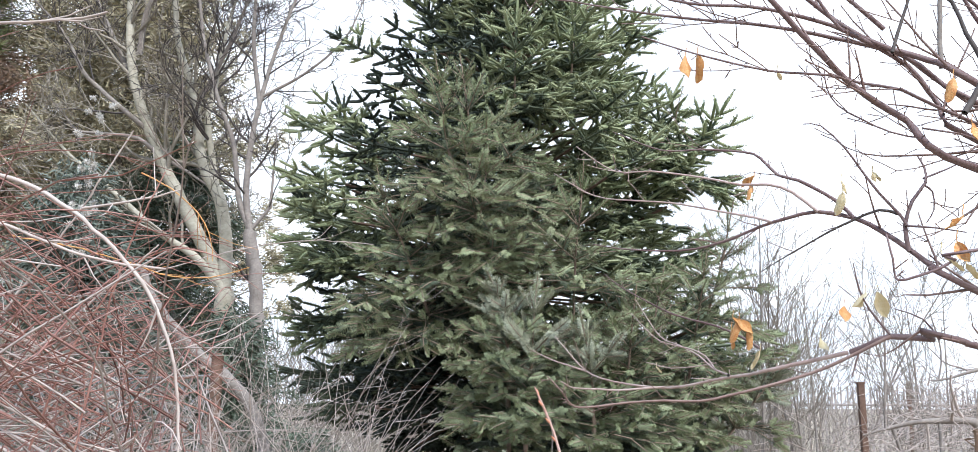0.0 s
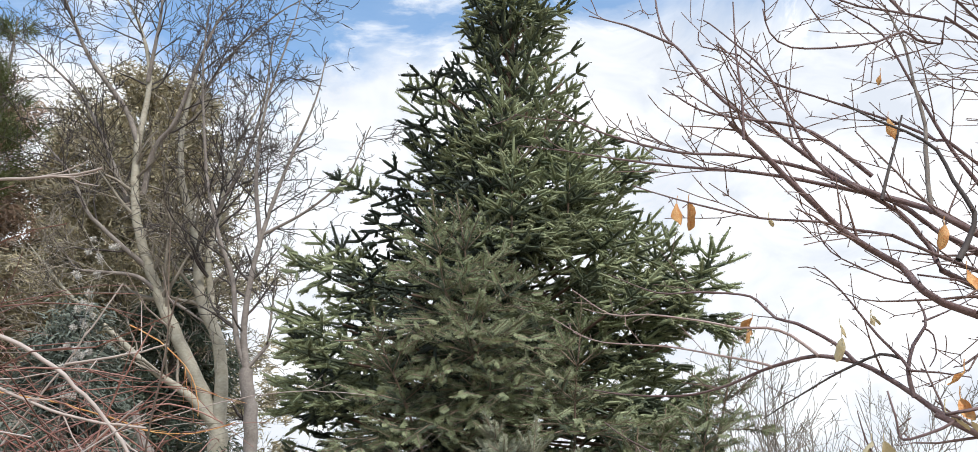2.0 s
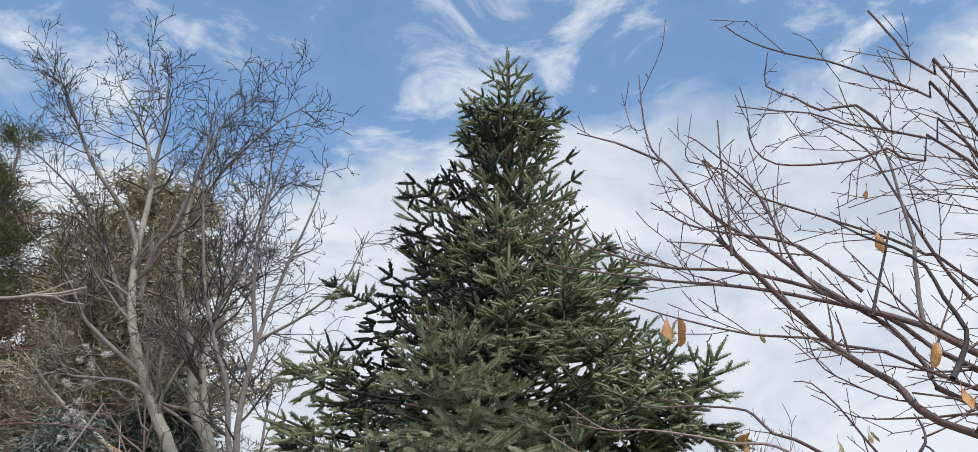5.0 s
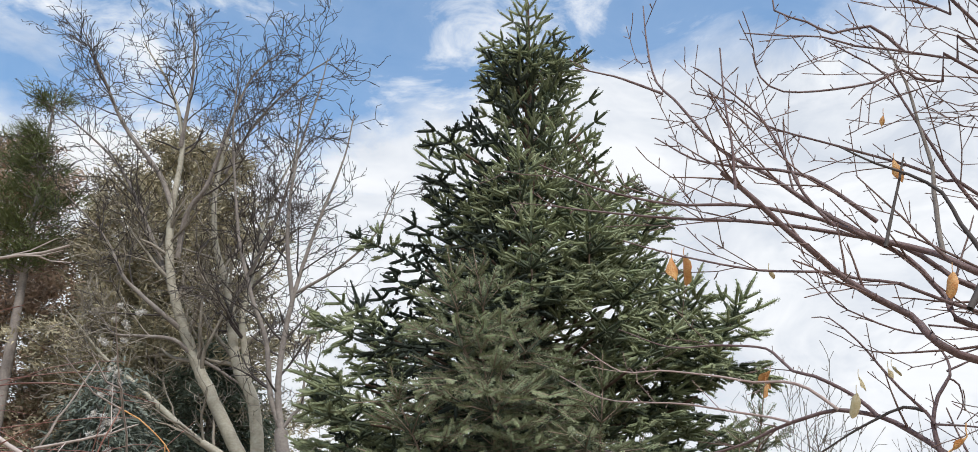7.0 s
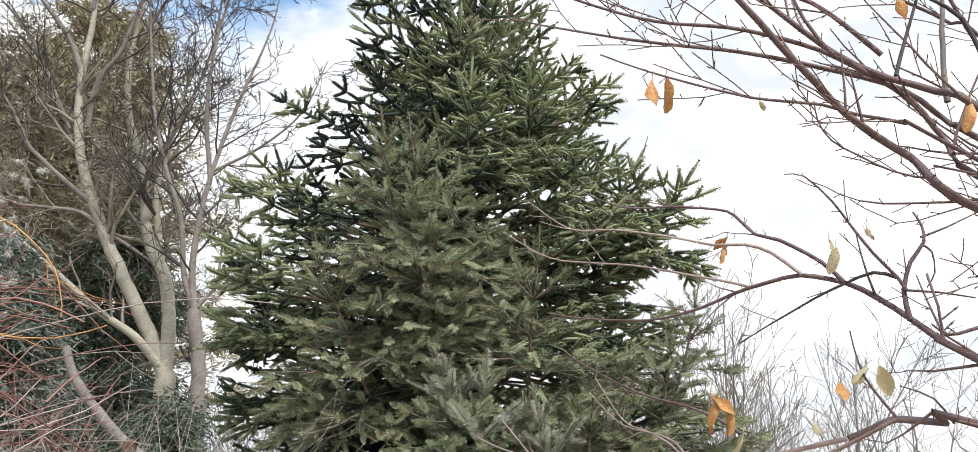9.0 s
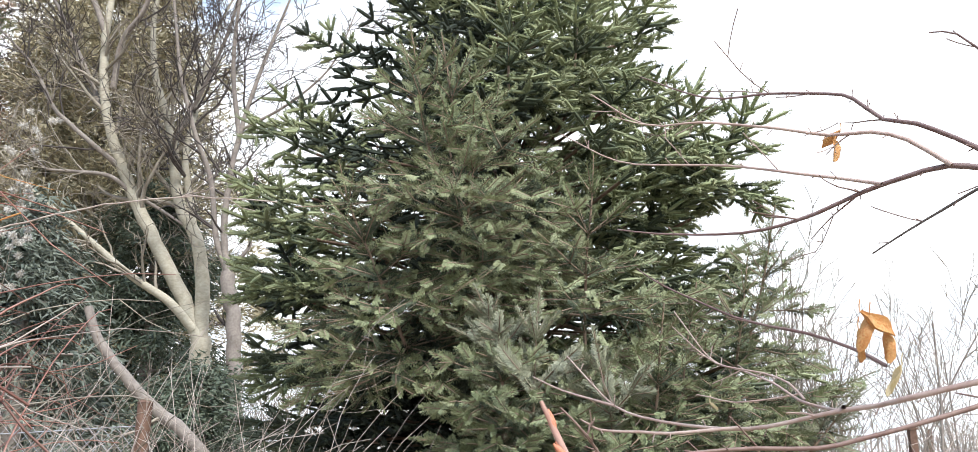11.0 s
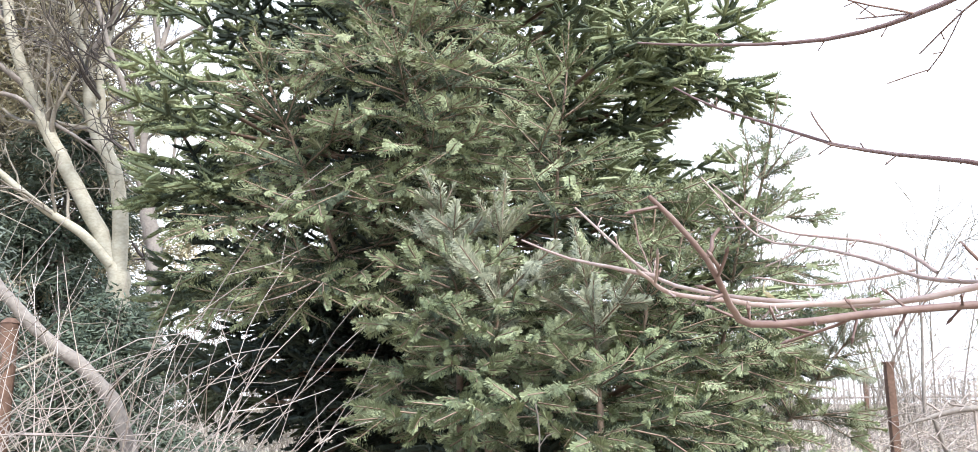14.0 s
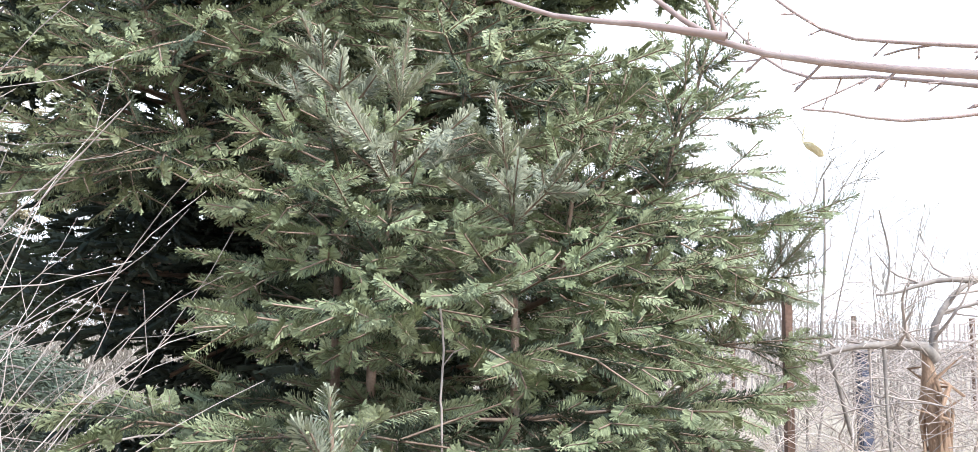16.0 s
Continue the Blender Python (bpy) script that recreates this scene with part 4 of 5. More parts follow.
    bough([(0.796, 1.95, 1.651), (0.63, 2.00, 1.612), (0.61, 2.04, 1.606), (0.56, 2.07, 1.599), (0.47, 2.11, 1.579), (0.42, 2.15, 1.577), (0.36, 2.18, 1.584), (0.30, 2.22, 1.598), (0.26, 2.26, 1.619), (0.23, 2.29, 1.655), (0.19, 2.33, 1.708)], 0.0048, 0.0013, M_PALE_TWIG, 4, 0.08)
    bough([(0.26, 2.25, 1.618), (0.22, 2.28, 1.632), (0.18, 2.32, 1.648), (0.13, 2.35, 1.674)], 0.0026, 0.0011, M_PALE_TWIG, 4, 0.06)
    bough([(0.868, 1.9, 1.683), (0.72, 1.88, 1.615), (0.60, 1.87, 1.578), (0.51, 1.86, 1.556), (0.453, 1.85, 1.545), (0.38, 1.845, 1.545), (0.308, 1.84, 1.541), (0.245, 1.825, 1.533), (0.203, 1.81, 1.530), (0.188, 1.790, 1.535), (0.180, 1.778, 1.543), (0.167, 1.764, 1.559), (0.150, 1.760, 1.578), (0.138, 1.758, 1.589)], 0.0040, 0.0012, M_PLUM_TWIG, 6, 0.05)
    bough([(0.43, 2.12, 1.578), (0.319, 2.080, 1.569), (0.275, 2.055, 1.570), (0.222, 2.020, 1.571), (0.202, 2.000, 1.574), (0.192, 1.990, 1.579), (0.180, 1.980, 1.585)], 0.0027, 0.0012, M_PALE_TWIG, 5, 0.05)
    bough([(0.167, 1.764, 1.559), (0.170, 1.763, 1.564), (0.171, 1.765, 1.569), (0.175, 1.765, 1.574)], 0.0013, 0.0009, M_PLUM_TWIG, 4, 0.03)
    bough([(0.65, 2.10, 1.667), (0.62, 2.14, 1.697), (0.57, 2.19, 1.727), (0.52, 2.23, 1.745), (0.47, 2.27, 1.768), (0.42, 2.31, 1.802), (0.37, 2.36, 1.839), (0.33, 2.40, 1.879)], 0.0032, 0.0012, M_PLUM_BARK, 5, 0.1)
    bough([(0.59, 2.30, 1.629), (0.58, 2.35, 1.662), (0.55, 2.40, 1.684), (0.50, 2.45, 1.700), (0.47, 2.50, 1.725), (0.42, 2.55, 1.790)], 0.0024, 0.0011, M_PALE_TWIG, 4, 0.08)
    bough([(0.62, 2.40, 1.647), (0.58, 2.42, 1.640), (0.51, 2.45, 1.634), (0.47, 2.48, 1.646), (0.45, 2.50, 1.652)], 0.0018, 0.001, M_PALE_TWIG, 3, 0.05)
    bough([high, (1.45, 1.6, 1.85), (0.637, 1.08, 1.728), (0.608, 1.09, 1.716), (0.585, 1.09, 1.704), (0.549, 1.10, 1.692), (0.541, 1.11, 1.696), (0.539, 1.11, 1.720), (0.538, 1.12, 1.753)], 0.007, 0.0012, M_PLUM_BARK, 4, 0.06)
    # withered leaves that still hang
    for at, size, pale in (
        ((0.404, 1.650, 2.205), 0.050, 0),
        ((0.427, 1.650, 2.209), 0.060, 0),
        ((0.758, 2.45, 2.169), 0.050, 0),
        ((0.744, 2.45, 2.149), 0.030, 0),
        ((0.864, 2.10, 2.070), 0.035, 1),
        ((0.941, 2.10, 2.090), 0.030, 1),
        ((0.775, 1.90, 1.744), 0.050, 0),
        ((0.822, 1.90, 1.776), 0.050, 1),
        ((0.847, 1.90, 1.776), 0.060, 1),
        ((0.539, 1.90, 1.718), 0.050, 0),
    ):
        dry_leaf(tree, at, size * 0.95, rng, M_PALE_LEAF if pale else M_DRY_LEAF)
    for at, size, pale in (
        ((0.552, 1.90, 1.714), 0.050, 0),
        ((0.568, 1.90, 1.692), 0.045, 0),
        ((0.535, 1.90, 1.695), 0.045, 0),
        ((0.841, 1.500, 2.107), 0.047, 0),
        ((0.608, 1.95, 1.653), 0.045, 1),
        ((0.739, 1.95, 1.681), 0.040, 1),
        ((0.638, 1.12, 1.777), 0.028, 0),
        ((0.617, 1.10, 1.740), 0.034, 0),
        ((0.626, 1.10, 1.712), 0.026, 1),
    ):
        dry_leaf(tree, at, size * 0.95, rng, M_PALE_LEAF if pale else M_DRY_LEAF)
    for at, size, pale in (
        ((0.596, 1.10, 1.724), 0.034, 1),
        ((0.769, 1.85, 1.981), 0.050, 1),
        ((0.876, 1.95, 2.051), 0.025, 1),
        ((0.890, 1.750, 2.438), 0.048, 0),
        ((0.888, 1.750, 2.543), 0.024, 0),
        ((0.866, 1.500, 2.024), 0.043, 0),
        ((0.580, 1.650, 2.171), 0.020, 1),
        ((0.491, 2.572, 1.640), 0.024, 1),
        ((0.733, 2.42, 2.130), 0.050, 0),
    ):
        dry_leaf(tree, at, size * 0.95, rng, M_PALE_LEAF if pale else M_DRY_LEAF)


build_plum_tree()


# ---- thicket, canes and grass ----
def arches(geo, n, rng, box, length, r, lean, sides=3, step=9, droop=0.25, twigs=True):
    """Canes that spring up and bend over."""
    for k in range(n):
        p = np.array([rng.uniform(*box[i]) for i in range(3)])
        ang = rng.uniform(0, 6.28)
        d = unit(np.array((math.cos(ang) * lean, math.sin(ang) * lean, rng.uniform(0.5, 1.0))))
        ln = rng.uniform(*length)
        pts = [p]
        dr = rng.uniform(0.3, 1.0) * droop
        for i in range(step):
            d = unit(d - UPZ * dr * (i / step) * 0.8 + rng.normal(0, 0.055, 3))
            p = p + d * ln / step
            pts.append(p)
        if any(q[1] < 2.4 and q[0] > -0.1 - 0.2 * q[1] for q in pts):
            continue
        rad = rng.uniform(*r)
        geo.tube(pts, np.linspace(rad, rad * 0.45, step + 1), sides)
        if ln > 0.5 and twigs:
            for q in range(rng.integers(1, 4)):
                i = rng.integers(2, step)
                sd = unit(d + rng.normal(0, 0.7, 3))
                geo.tube(np.stack((pts[i], pts[i] + sd * ln * 0.1, pts[i] + unit(sd + UPZ * 0.12) * ln * 0.2)), (rad * 0.5, rad * 0.4, rad * 0.25), 3)


def build_thicket():
    rng = np.random.default_rng(44)
    for name, mat, n, box, length, r, lean, lab in (
        ("bramble_thicket", M_RED_CANE, 620, ((-1.25, -0.42), (1.1, 2.1), (0.6, 1.62)), (0.4, 1.0), (0.0011, 0.0026), 1.3, "tangled thicket of thin reddish-brown leafless canes"),
        ("bramble_thicket", M_TAN_CANE, 330, ((-1.25, -0.42), (1.0, 2.1), (0.6, 1.58)), (0.4, 1.0), (0.0011, 0.0030), 1.4, "tangled thicket of dry pale tan canes"),
        ("bramble_thicket", M_RED_CANE, 150, ((-1.3, -0.62), (1.2, 2.0), (1.0, 1.9)), (0.3, 0.7), (0.0010, 0.0022), 1.5, "upper tangle of fine reddish twigs"),
        ("bramble_thicket", M_RED_CANE, 170, ((-1.2, -0.5), (1.2, 2.0), (1.35, 1.75)), (0.3, 0.7), (0.0011, 0.0022), 1.4, "dense arching red-brown canes on top of a thicket"),
        ("bramble_thicket", M_TAN_CANE, 46, ((-1.0, -0.5), (1.05, 1.8), (0.9, 1.6)), (0.5, 1.1), (0.0020, 0.0036), 1.6, "stout pale dry canes lying across a thicket"),
        ("bramble_thicket", M_OLIVE_TWIG, 420, ((-3.2, -1.3), (2.2, 4.6), (0.3, 1.75)), (0.5, 1.2), (0.0015, 0.004), 1.2, "thicket of thin grey-tan canes in front of a blue spruce"),
        ("bramble_thicket", M_GREY_TWIG, 320, ((-4.2, -1.2), (4.0, 7.5), (0.0, 1.2)), (0.6, 1.5), (0.002, 0.005), 1.2, "thicket of bare grey-brown twigs in front of trees"),
        ("bramble_thicket", M_TAN_CANE, 90, ((-2.4, -0.9), (2.9, 3.6), (0.3, 1.2)), (0.5, 1.2), (0.0015, 0.005), 1.5, "loose thicket of dry tan canes by a wire fence"),
        ("tall_dry_grass", M_TAN_CANE, 560, ((-1.2, -0.40), (2.55, 3.4), (0.55, 1.22)), (0.4, 0.8), (0.0009, 0.0020), 0.38, "tall dry pinkish-tan grass stalks beside the firs"),
    ):
        g = Geo()
        arches(g, n, rng, box, length, r, lean, 5 if "stout" in lab else 3, droop=0.35 if name == "tall_dry_grass" else 0.25, twigs="stout" not in lab)
        solid(name, g, mat, lab, "thicket" if name != "tall_dry_grass" else "grass", kind="stuff")


build_thicket()


def build_canes():
    rng = np.random.default_rng(58)
    for pts, r, mat, lab in (
        ([(-0.90, 1.35, 1.90), (-0.728, 1.35, 1.884), (-0.666, 1.35, 1.854), (-0.616, 1.35, 1.828), (-0.587, 1.35, 1.797), (-0.513, 1.35, 1.733), (-0.472, 1.35, 1.668), (-0.436, 1.35, 1.567), (-0.43, 1.35, 1.45)], 0.0042, M_TAN_CANE, "stout pale tan cane arching over a thicket"),
        ([(-0.95, 1.35, 1.86), (-0.763, 1.35, 1.816), (-0.685, 1.35, 1.784), (-0.624, 1.35, 1.764), (-0.555, 1.35, 1.735), (-0.511, 1.35, 1.738), (-0.47, 1.35, 1.736)], 0.0036, M_TAN_CANE, "pale dry cane lying across a thicket"),
        ([(-1.0, 1.3, 2.09), (-0.793, 1.3, 2.11), (-0.675, 1.3, 2.116), (-0.587, 1.3, 2.124), (-0.573, 1.3, 2.131)], 0.0036, M_TAN_CANE, "pale cane reaching out level above a thicket"),
        ([(-0.63, 1.4, 1.839), (-0.559, 1.4, 1.849), (-0.505, 1.4, 1.856), (-0.47, 1.4, 1.872)], 0.0024, M_TAN_CANE, "short pale side cane above a thicket"),
        ([(-0.92, 1.5, 1.45), (-0.799, 1.5, 1.675), (-0.706, 1.5, 1.811), (-0.60, 1.5, 2.0)], 0.0026, M_TAN_CANE, "straight pale cane slanting up through a thicket"),
        ([(-0.95, 1.45, 1.38), (-0.76, 1.45, 1.567), (-0.678, 1.45, 1.641), (-0.52, 1.45, 1.79)], 0.0026, M_TAN_CANE, "pale cane slanting across red canes"),
        ([(-0.85, 1.6, 1.83), (-0.679, 1.6, 1.799), (-0.618, 1.6, 1.779), (-0.569, 1.6, 1.756), (-0.51, 1.6, 1.743), (-0.461, 1.6, 1.754), (-0.409, 1.6, 1.773)], 0.0017, M_DRY_LEAF, "thin looping orange-tan vine"),
        ([(-0.62, 1.6, 1.95), (-0.564, 1.6, 1.928), (-0.518, 1.6, 1.892), (-0.487, 1.6, 1.858), (-0.466, 1.6, 1.819), (-0.477, 1.6, 1.785)], 0.0015, M_DRY_LEAF, "thin drooping orange-tan vine in a thicket"),
        ([(-0.95, 1.9, 1.72), (-0.712, 1.9, 1.80), (-0.507, 1.9, 1.86), (-0.344, 1.9, 1.88), (-0.227, 1.9, 1.87)], 0.0016, M_TAN_CANE, "thin straight dry stalk above a thicket"),
        ([(-0.66, 1.4, 1.2), (-0.6, 1.4, 1.5), (-0.56, 1.4, 1.75), (-0.50, 1.4, 1.9)], 0.0022, M_RED_CANE, "upright red-brown cane in a thicket"),
        ([(-0.8, 1.5, 1.2), (-0.66, 1.5, 1.65), (-0.52, 1.5, 1.80), (-0.40, 1.5, 1.76)], 0.0024, M_RED_CANE, "arching red-brown cane in a thicket"),
    ):
        cane = thing("dry_cane", lab, "cane")
        line = curve(pts, 0.02)
        for k in range(12):
            line[1:-1] = (line[:-2] + line[1:-1] * 2 + line[2:]) / 4
        g = Geo()
        g.tube(line + rng.normal(0, 0.0008, line.shape), np.linspace(r, r * 0.5, len(line)), 7)
        stem = part("stem", g, mat, cane)
        for k in range(4):
            i = rng.integers(len(line) // 3, len(line) - 2)
            d = unit(unit(line[i + 1] - line[i]) + rng.normal(0, 0.5, 3))
            w = Geo()
            ln = rng.uniform(0.04, 0.11)
            w.tube([line[i], line[i] + d * ln * 0.5, line[i] + d * ln + UPZ * 0.01], (r * 0.45, r * 0.35, r * 0.2), 4)
            part("side_twig", w, mat, cane)


build_canes()


def build_wire_fence():
    fence = thing("chain_link_fence", "sagging grey chain-link fence with a rusty steel post", "fence")
    for x, y in ((-1.186, 4.0), (-2.9, 4.3)):
        g = Geo()
        g.tube([(x, y, -0.1), (x - 0.005, y, 0.9), (x, y, 1.73)], 0.026, 10)
        g.tube([(x, y, 1.73), (x, y, 1.745)], (0.028, 0.012), 10)
        part("post", g, M_RUST, fence, "rusty brown post")
    a, b = np.array((-1.186, 4.0, 0.1)), np.array((-2.9, 4.3, 0.1))
    length, height, cell = np.linalg.norm(b - a), 1.55, 0.055
    d = unit(b - a)
    p0, p1 = [], []
    for k in range(int((length + height) / cell)):
        for sgn in (0, 1):
            u0 = k * cell - height
            lo, hi = max(0, u0), min(length, u0 + height)
            z0, z1 = lo - u0, hi - u0
            if hi <= lo:
                continue
            if sgn:
                z0, z1 = height - z0, height - z1
            p0.append(a + d * lo + UPZ * z0)
            p1.append(a + d * hi + UPZ * z1)
    g = Geo()
    g.sticks(np.array(p0), np.array(p1) + (0, 0.003, 0), 0.0012, 0.0012)
    part("wire_mesh", g, M_WIRE, fence)["kind"] = "stuff"
    g = Geo()
    g.tube(curve((a + UPZ * height, (a + b) / 2 + UPZ * (height - 0.03), b + UPZ * height), 0.1), 0.002, 4)
    part("top_wire", g, M_WIRE, fence)


build_wire_fence()


def build_red_shoot():
    rng = np.random.default_rng(47)
    shoot = thing("reddish_shoot", "single upright reddish-brown shoot with swollen buds", "shoot")
    tip = np.array((0.086, 1.087, 1.556))
    pts = curve([(0.22, 1.04, -0.02), (0.19, 1.05, 0.7), (0.15, 1.065, 1.30), tip + (0.040, -0.012, -0.125), tip + (0.026, -0.007, -0.064), tip + (0.015, -0.003, -0.034), tip], 0.01)
    g = Geo()
    swell = np.interp(pts[:, 2], (0.0, 1.3, 1.5, 1.54, 1.556), (0.005, 0.0026, 0.0017, 0.0014, 0.0008))
    g.tube(pts, swell * (1 + 0.10 * np.sin(np.arange(len(pts)) * 0.9)), 8)
    stem = part("stem", g, M_PINK_TWIG, shoot)
    for f in (0.968, 0.978, 0.988, 0.992, 0.999):
        i = int(f * (len(pts) - 1))
        side = unit(rng.normal(0, 1, 3)) * 0.4
        d = unit(unit(pts[-1] - pts[-3]) + side)
        b = Geo()
        b.tube([pts[i], pts[i] + d * 0.003, pts[i] + d * 0.006, pts[i] + d * 0.009], (0.0010, 0.0017, 0.0013, 0.0004), 7)
        part("bud", b, M_BUD, shoot, "pointed orange-red bud")


build_red_shoot()
stalk = thing("dead_stalk", "thin pale dead stalk standing before a young fir", "stalk")
g = Geo()
g.tube(curve([(0.225, 3.08, -0.02), (0.228, 3.1, 0.8), (0.230, 3.1, 1.291), (0.226, 3.1, 1.36), (0.229, 3.1, 1.434), (0.222, 3.1, 1.496)], 0.04), 0.0017, 5)
part("stem", g, M_TAN_CANE, stalk)
g = Geo()
g.tube([(0.228, 3.1, 1.41), (0.242, 3.095, 1.43), (0.258, 3.09, 1.437)], (0.0009, 0.0008, 0.0005), 4)
part("side_twig", g, M_TAN_CANE, stalk)


def build_seed_vine():
    rng = np.random.default_rng(91)
    vine = thing("seed_vine", "thin dry climbing vine hung with white fluffy seed heads", "vine")
    line = curve([(-2.7, 5.4, 0.0), (-2.62, 5.4, 1.4), (-2.505, 5.400, 2.704), (-2.486, 5.400, 2.821), (-2.466, 5.400, 3.076), (-2.411, 5.400, 3.179), (-2.461, 5.400, 3.321), (-2.458, 5.400, 3.445)], 0.04)
    g = Geo()
    g.tube(line, 0.0022, 4)
    part("stem", g, M_OLIVE_TWIG, vine)
    for k in range(34):
        i = int(rng.uniform(0.70, 0.99) * (len(line) - 1))
        c = line[i] + rng.normal(0, 1, 3) * (0.05, 0.06, 0.03)
        h = Geo()
        d = unit(rng.normal(0, 1, (90, 3)))
        h.sticks(np.repeat(c[None], 90, 0), c + d * rng.uniform(0.015, 0.030, (90, 1)), 0.0013, 0.0009)
        h.tube([line[i], line[i] * 0.5 + c * 0.5 + UPZ * 0.004, c], 0.001, 3)
        part("seed_head", h, M_FLUFF, vine, "white fluffy seed head")


build_seed_vine()


# ---- conifers behind ----
def sprays(geo, centres, out, n, length, width, droop, rng):
    """Small pointed leaf sprays round many points."""
    i = rng.integers(0, len(centres), n)
    base = centres[i] + rng.normal(0, 0.06, (n, 3))
    d = unit(out[i] + rng.normal(0, 0.55, (n, 3)) - UPZ * droop)
    ln = length * rng.uniform(0.5, 1.2, n)
    tip = base + d * ln[:, None]
    w = unit(np.cross(d, rng.normal(0, 1, (n, 3)))) * width * 0.5
    geo.add(np.stack((base + w, base - w, tip), 1), np.arange(3 * n).reshape(-1, 3))


def far_conifer(name, lab, base, height, radius, mat, bark, n_limbs, n_spray, length, width, rise, droop, seed, low=0.08, power=0.8):
    rng = np.random.default_rng(seed)
    tree = thing(name, lab, "tree")
    g = Geo()
    b = np.array(base, float)
    g.tube(curve((b - UPZ * 0.1, b + UPZ * height * 0.5 + (0.05, 0, 0), b + UPZ * height), 0.4), np.linspace(0.14, 0.01, len(curve((b - UPZ * 0.1, b + UPZ * height * 0.5 + (0.05, 0, 0), b + UPZ * height), 0.4))), 8)
    part("trunk", g, bark, tree)
    for k in range(n_limbs):
        f = rng.uniform(low, 1) ** 0.8
        z = height * f
        ang = rng.uniform(0, 6.28)
        reach = radius * (1 - f) ** power * rng.uniform(0.45, 1.2) + 0.08
        out = np.array((math.cos(ang), math.sin(ang), 0))
        p = b + UPZ * (z - reach * rise * 0.5)
        d = unit(out + UPZ * rise)
        line = [p + d * reach * t + UPZ * (-0.35 * droop * reach * t * t) + rng.normal(0, 0.02, 3) for t in np.linspace(0, 1, 7)]
        w = Geo()
        w.tube(line, np.linspace(0.02, 0.004, 7), 4)
        ob = part("branch", w, bark, tree)
        s = Geo()
        line = np.array(line)
        cs, os_ = [], []
        for t in range(2, 7):
            for q in range(5):
                side = np.cross(d, UPZ) * rng.normal(0, 0.28 * reach * (1.15 - t / 7))
                cs.append(line[t] + side + rng.normal(0, 0.05, 3))
                os_.append(unit(d + unit(side) * 0.7))
        sprays(s, np.array(cs), np.array(os_), int(n_spray * (0.35 + reach / radius)), length, width, droop, rng)
        part("foliage", s, mat, ob, smooth=False)["kind"] = "stuff"


far_conifer("cypress_tree", "broad dense brownish-green conifer behind a pale bare tree", (-5.55, 13.2, 0), 8.8, 2.9, M_CYPRESS, M_GREY_BARK, 280, 440, 0.12, 0.027, 0.5, 0.25, 51, power=0.36)
far_conifer("cypress_tree", "rusty-tinged conifer at the edge of the wood", (-8.0, 12.8, 0), 8.7, 2.1, M_RUSTY_SPRAY, M_GREY_BARK, 170, 420, 0.12, 0.026, 0.4, 0.4, 52, power=0.4)
far_conifer("cypress_tree", "brownish conifer filling the gap between two taller ones", (-7.0, 14.2, 0), 8.3, 2.2, M_CYPRESS, M_GREY_BARK, 110, 520, 0.13, 0.030, 0.45, 0.3, 56, power=0.4)
far_conifer("blue_spruce", "bluish-grey spruce with feathery drooping boughs", (-3.6, 7.6, 0), 3.55, 1.3, M_BLUE_SPRAY, M_GREY_BARK, 95, 420, 0.10, 0.019, 0.15, 0.6, 53, power=0.75)
far_conifer("green_spruce", "low dark green spruce at the foot of a pale tree", (-2.3, 8.0, 0), 2.2, 1.3, M_SPRUCE, M_GREY_BARK, 70, 520, 0.08, 0.016, 0.05, 0.4, 55, power=0.6)
far_conifer("green_spruce", "dark green spruce behind a pale bare tree", (-4.3, 11.9, 0), 4.9, 2.0, M_SPRUCE, M_GREY_BARK, 120, 480, 0.11, 0.024, 0.05, 0.5, 57, power=0.6)
far_conifer("pine_tree", "tall pine with long-needled green tufts", (-7.0, 11.5, 0), 8.9, 1.1, M_PINE, M_GREY_BARK, 26, 340, 0.20, 0.014, 0.5, -0.1, 54, low=0.62, power=0.4)

# ---- ground, fence and far things ----
g = Geo()
nx = 60
xs = np.sign(np.linspace(-1, 1, nx)) * np.abs(np.linspace(-1, 1, nx)) ** 3 * 900
gx, gy = np.meshgrid(xs, xs + 10, indexing="ij")
gz = 0.05 * np.sin(gx * 0.7) * np.cos(gy * 0.6) * np.exp(-(gx ** 2 + gy ** 2) / 1e4) - 0.02
i, j = np.meshgrid(np.arange(nx - 1), np.arange(nx - 1), indexing="ij")
g.add(np.stack((gx, gy, gz), -1), np.stack((i * nx + j, (i + 1) * nx + j, (i + 1) * nx + j + 1, i * nx + j + 1), -1).reshape(-1, 4))
solid("ground", g, M_GROUND, "dry pale winter meadow ground with dead grass", "ground", kind="structure")


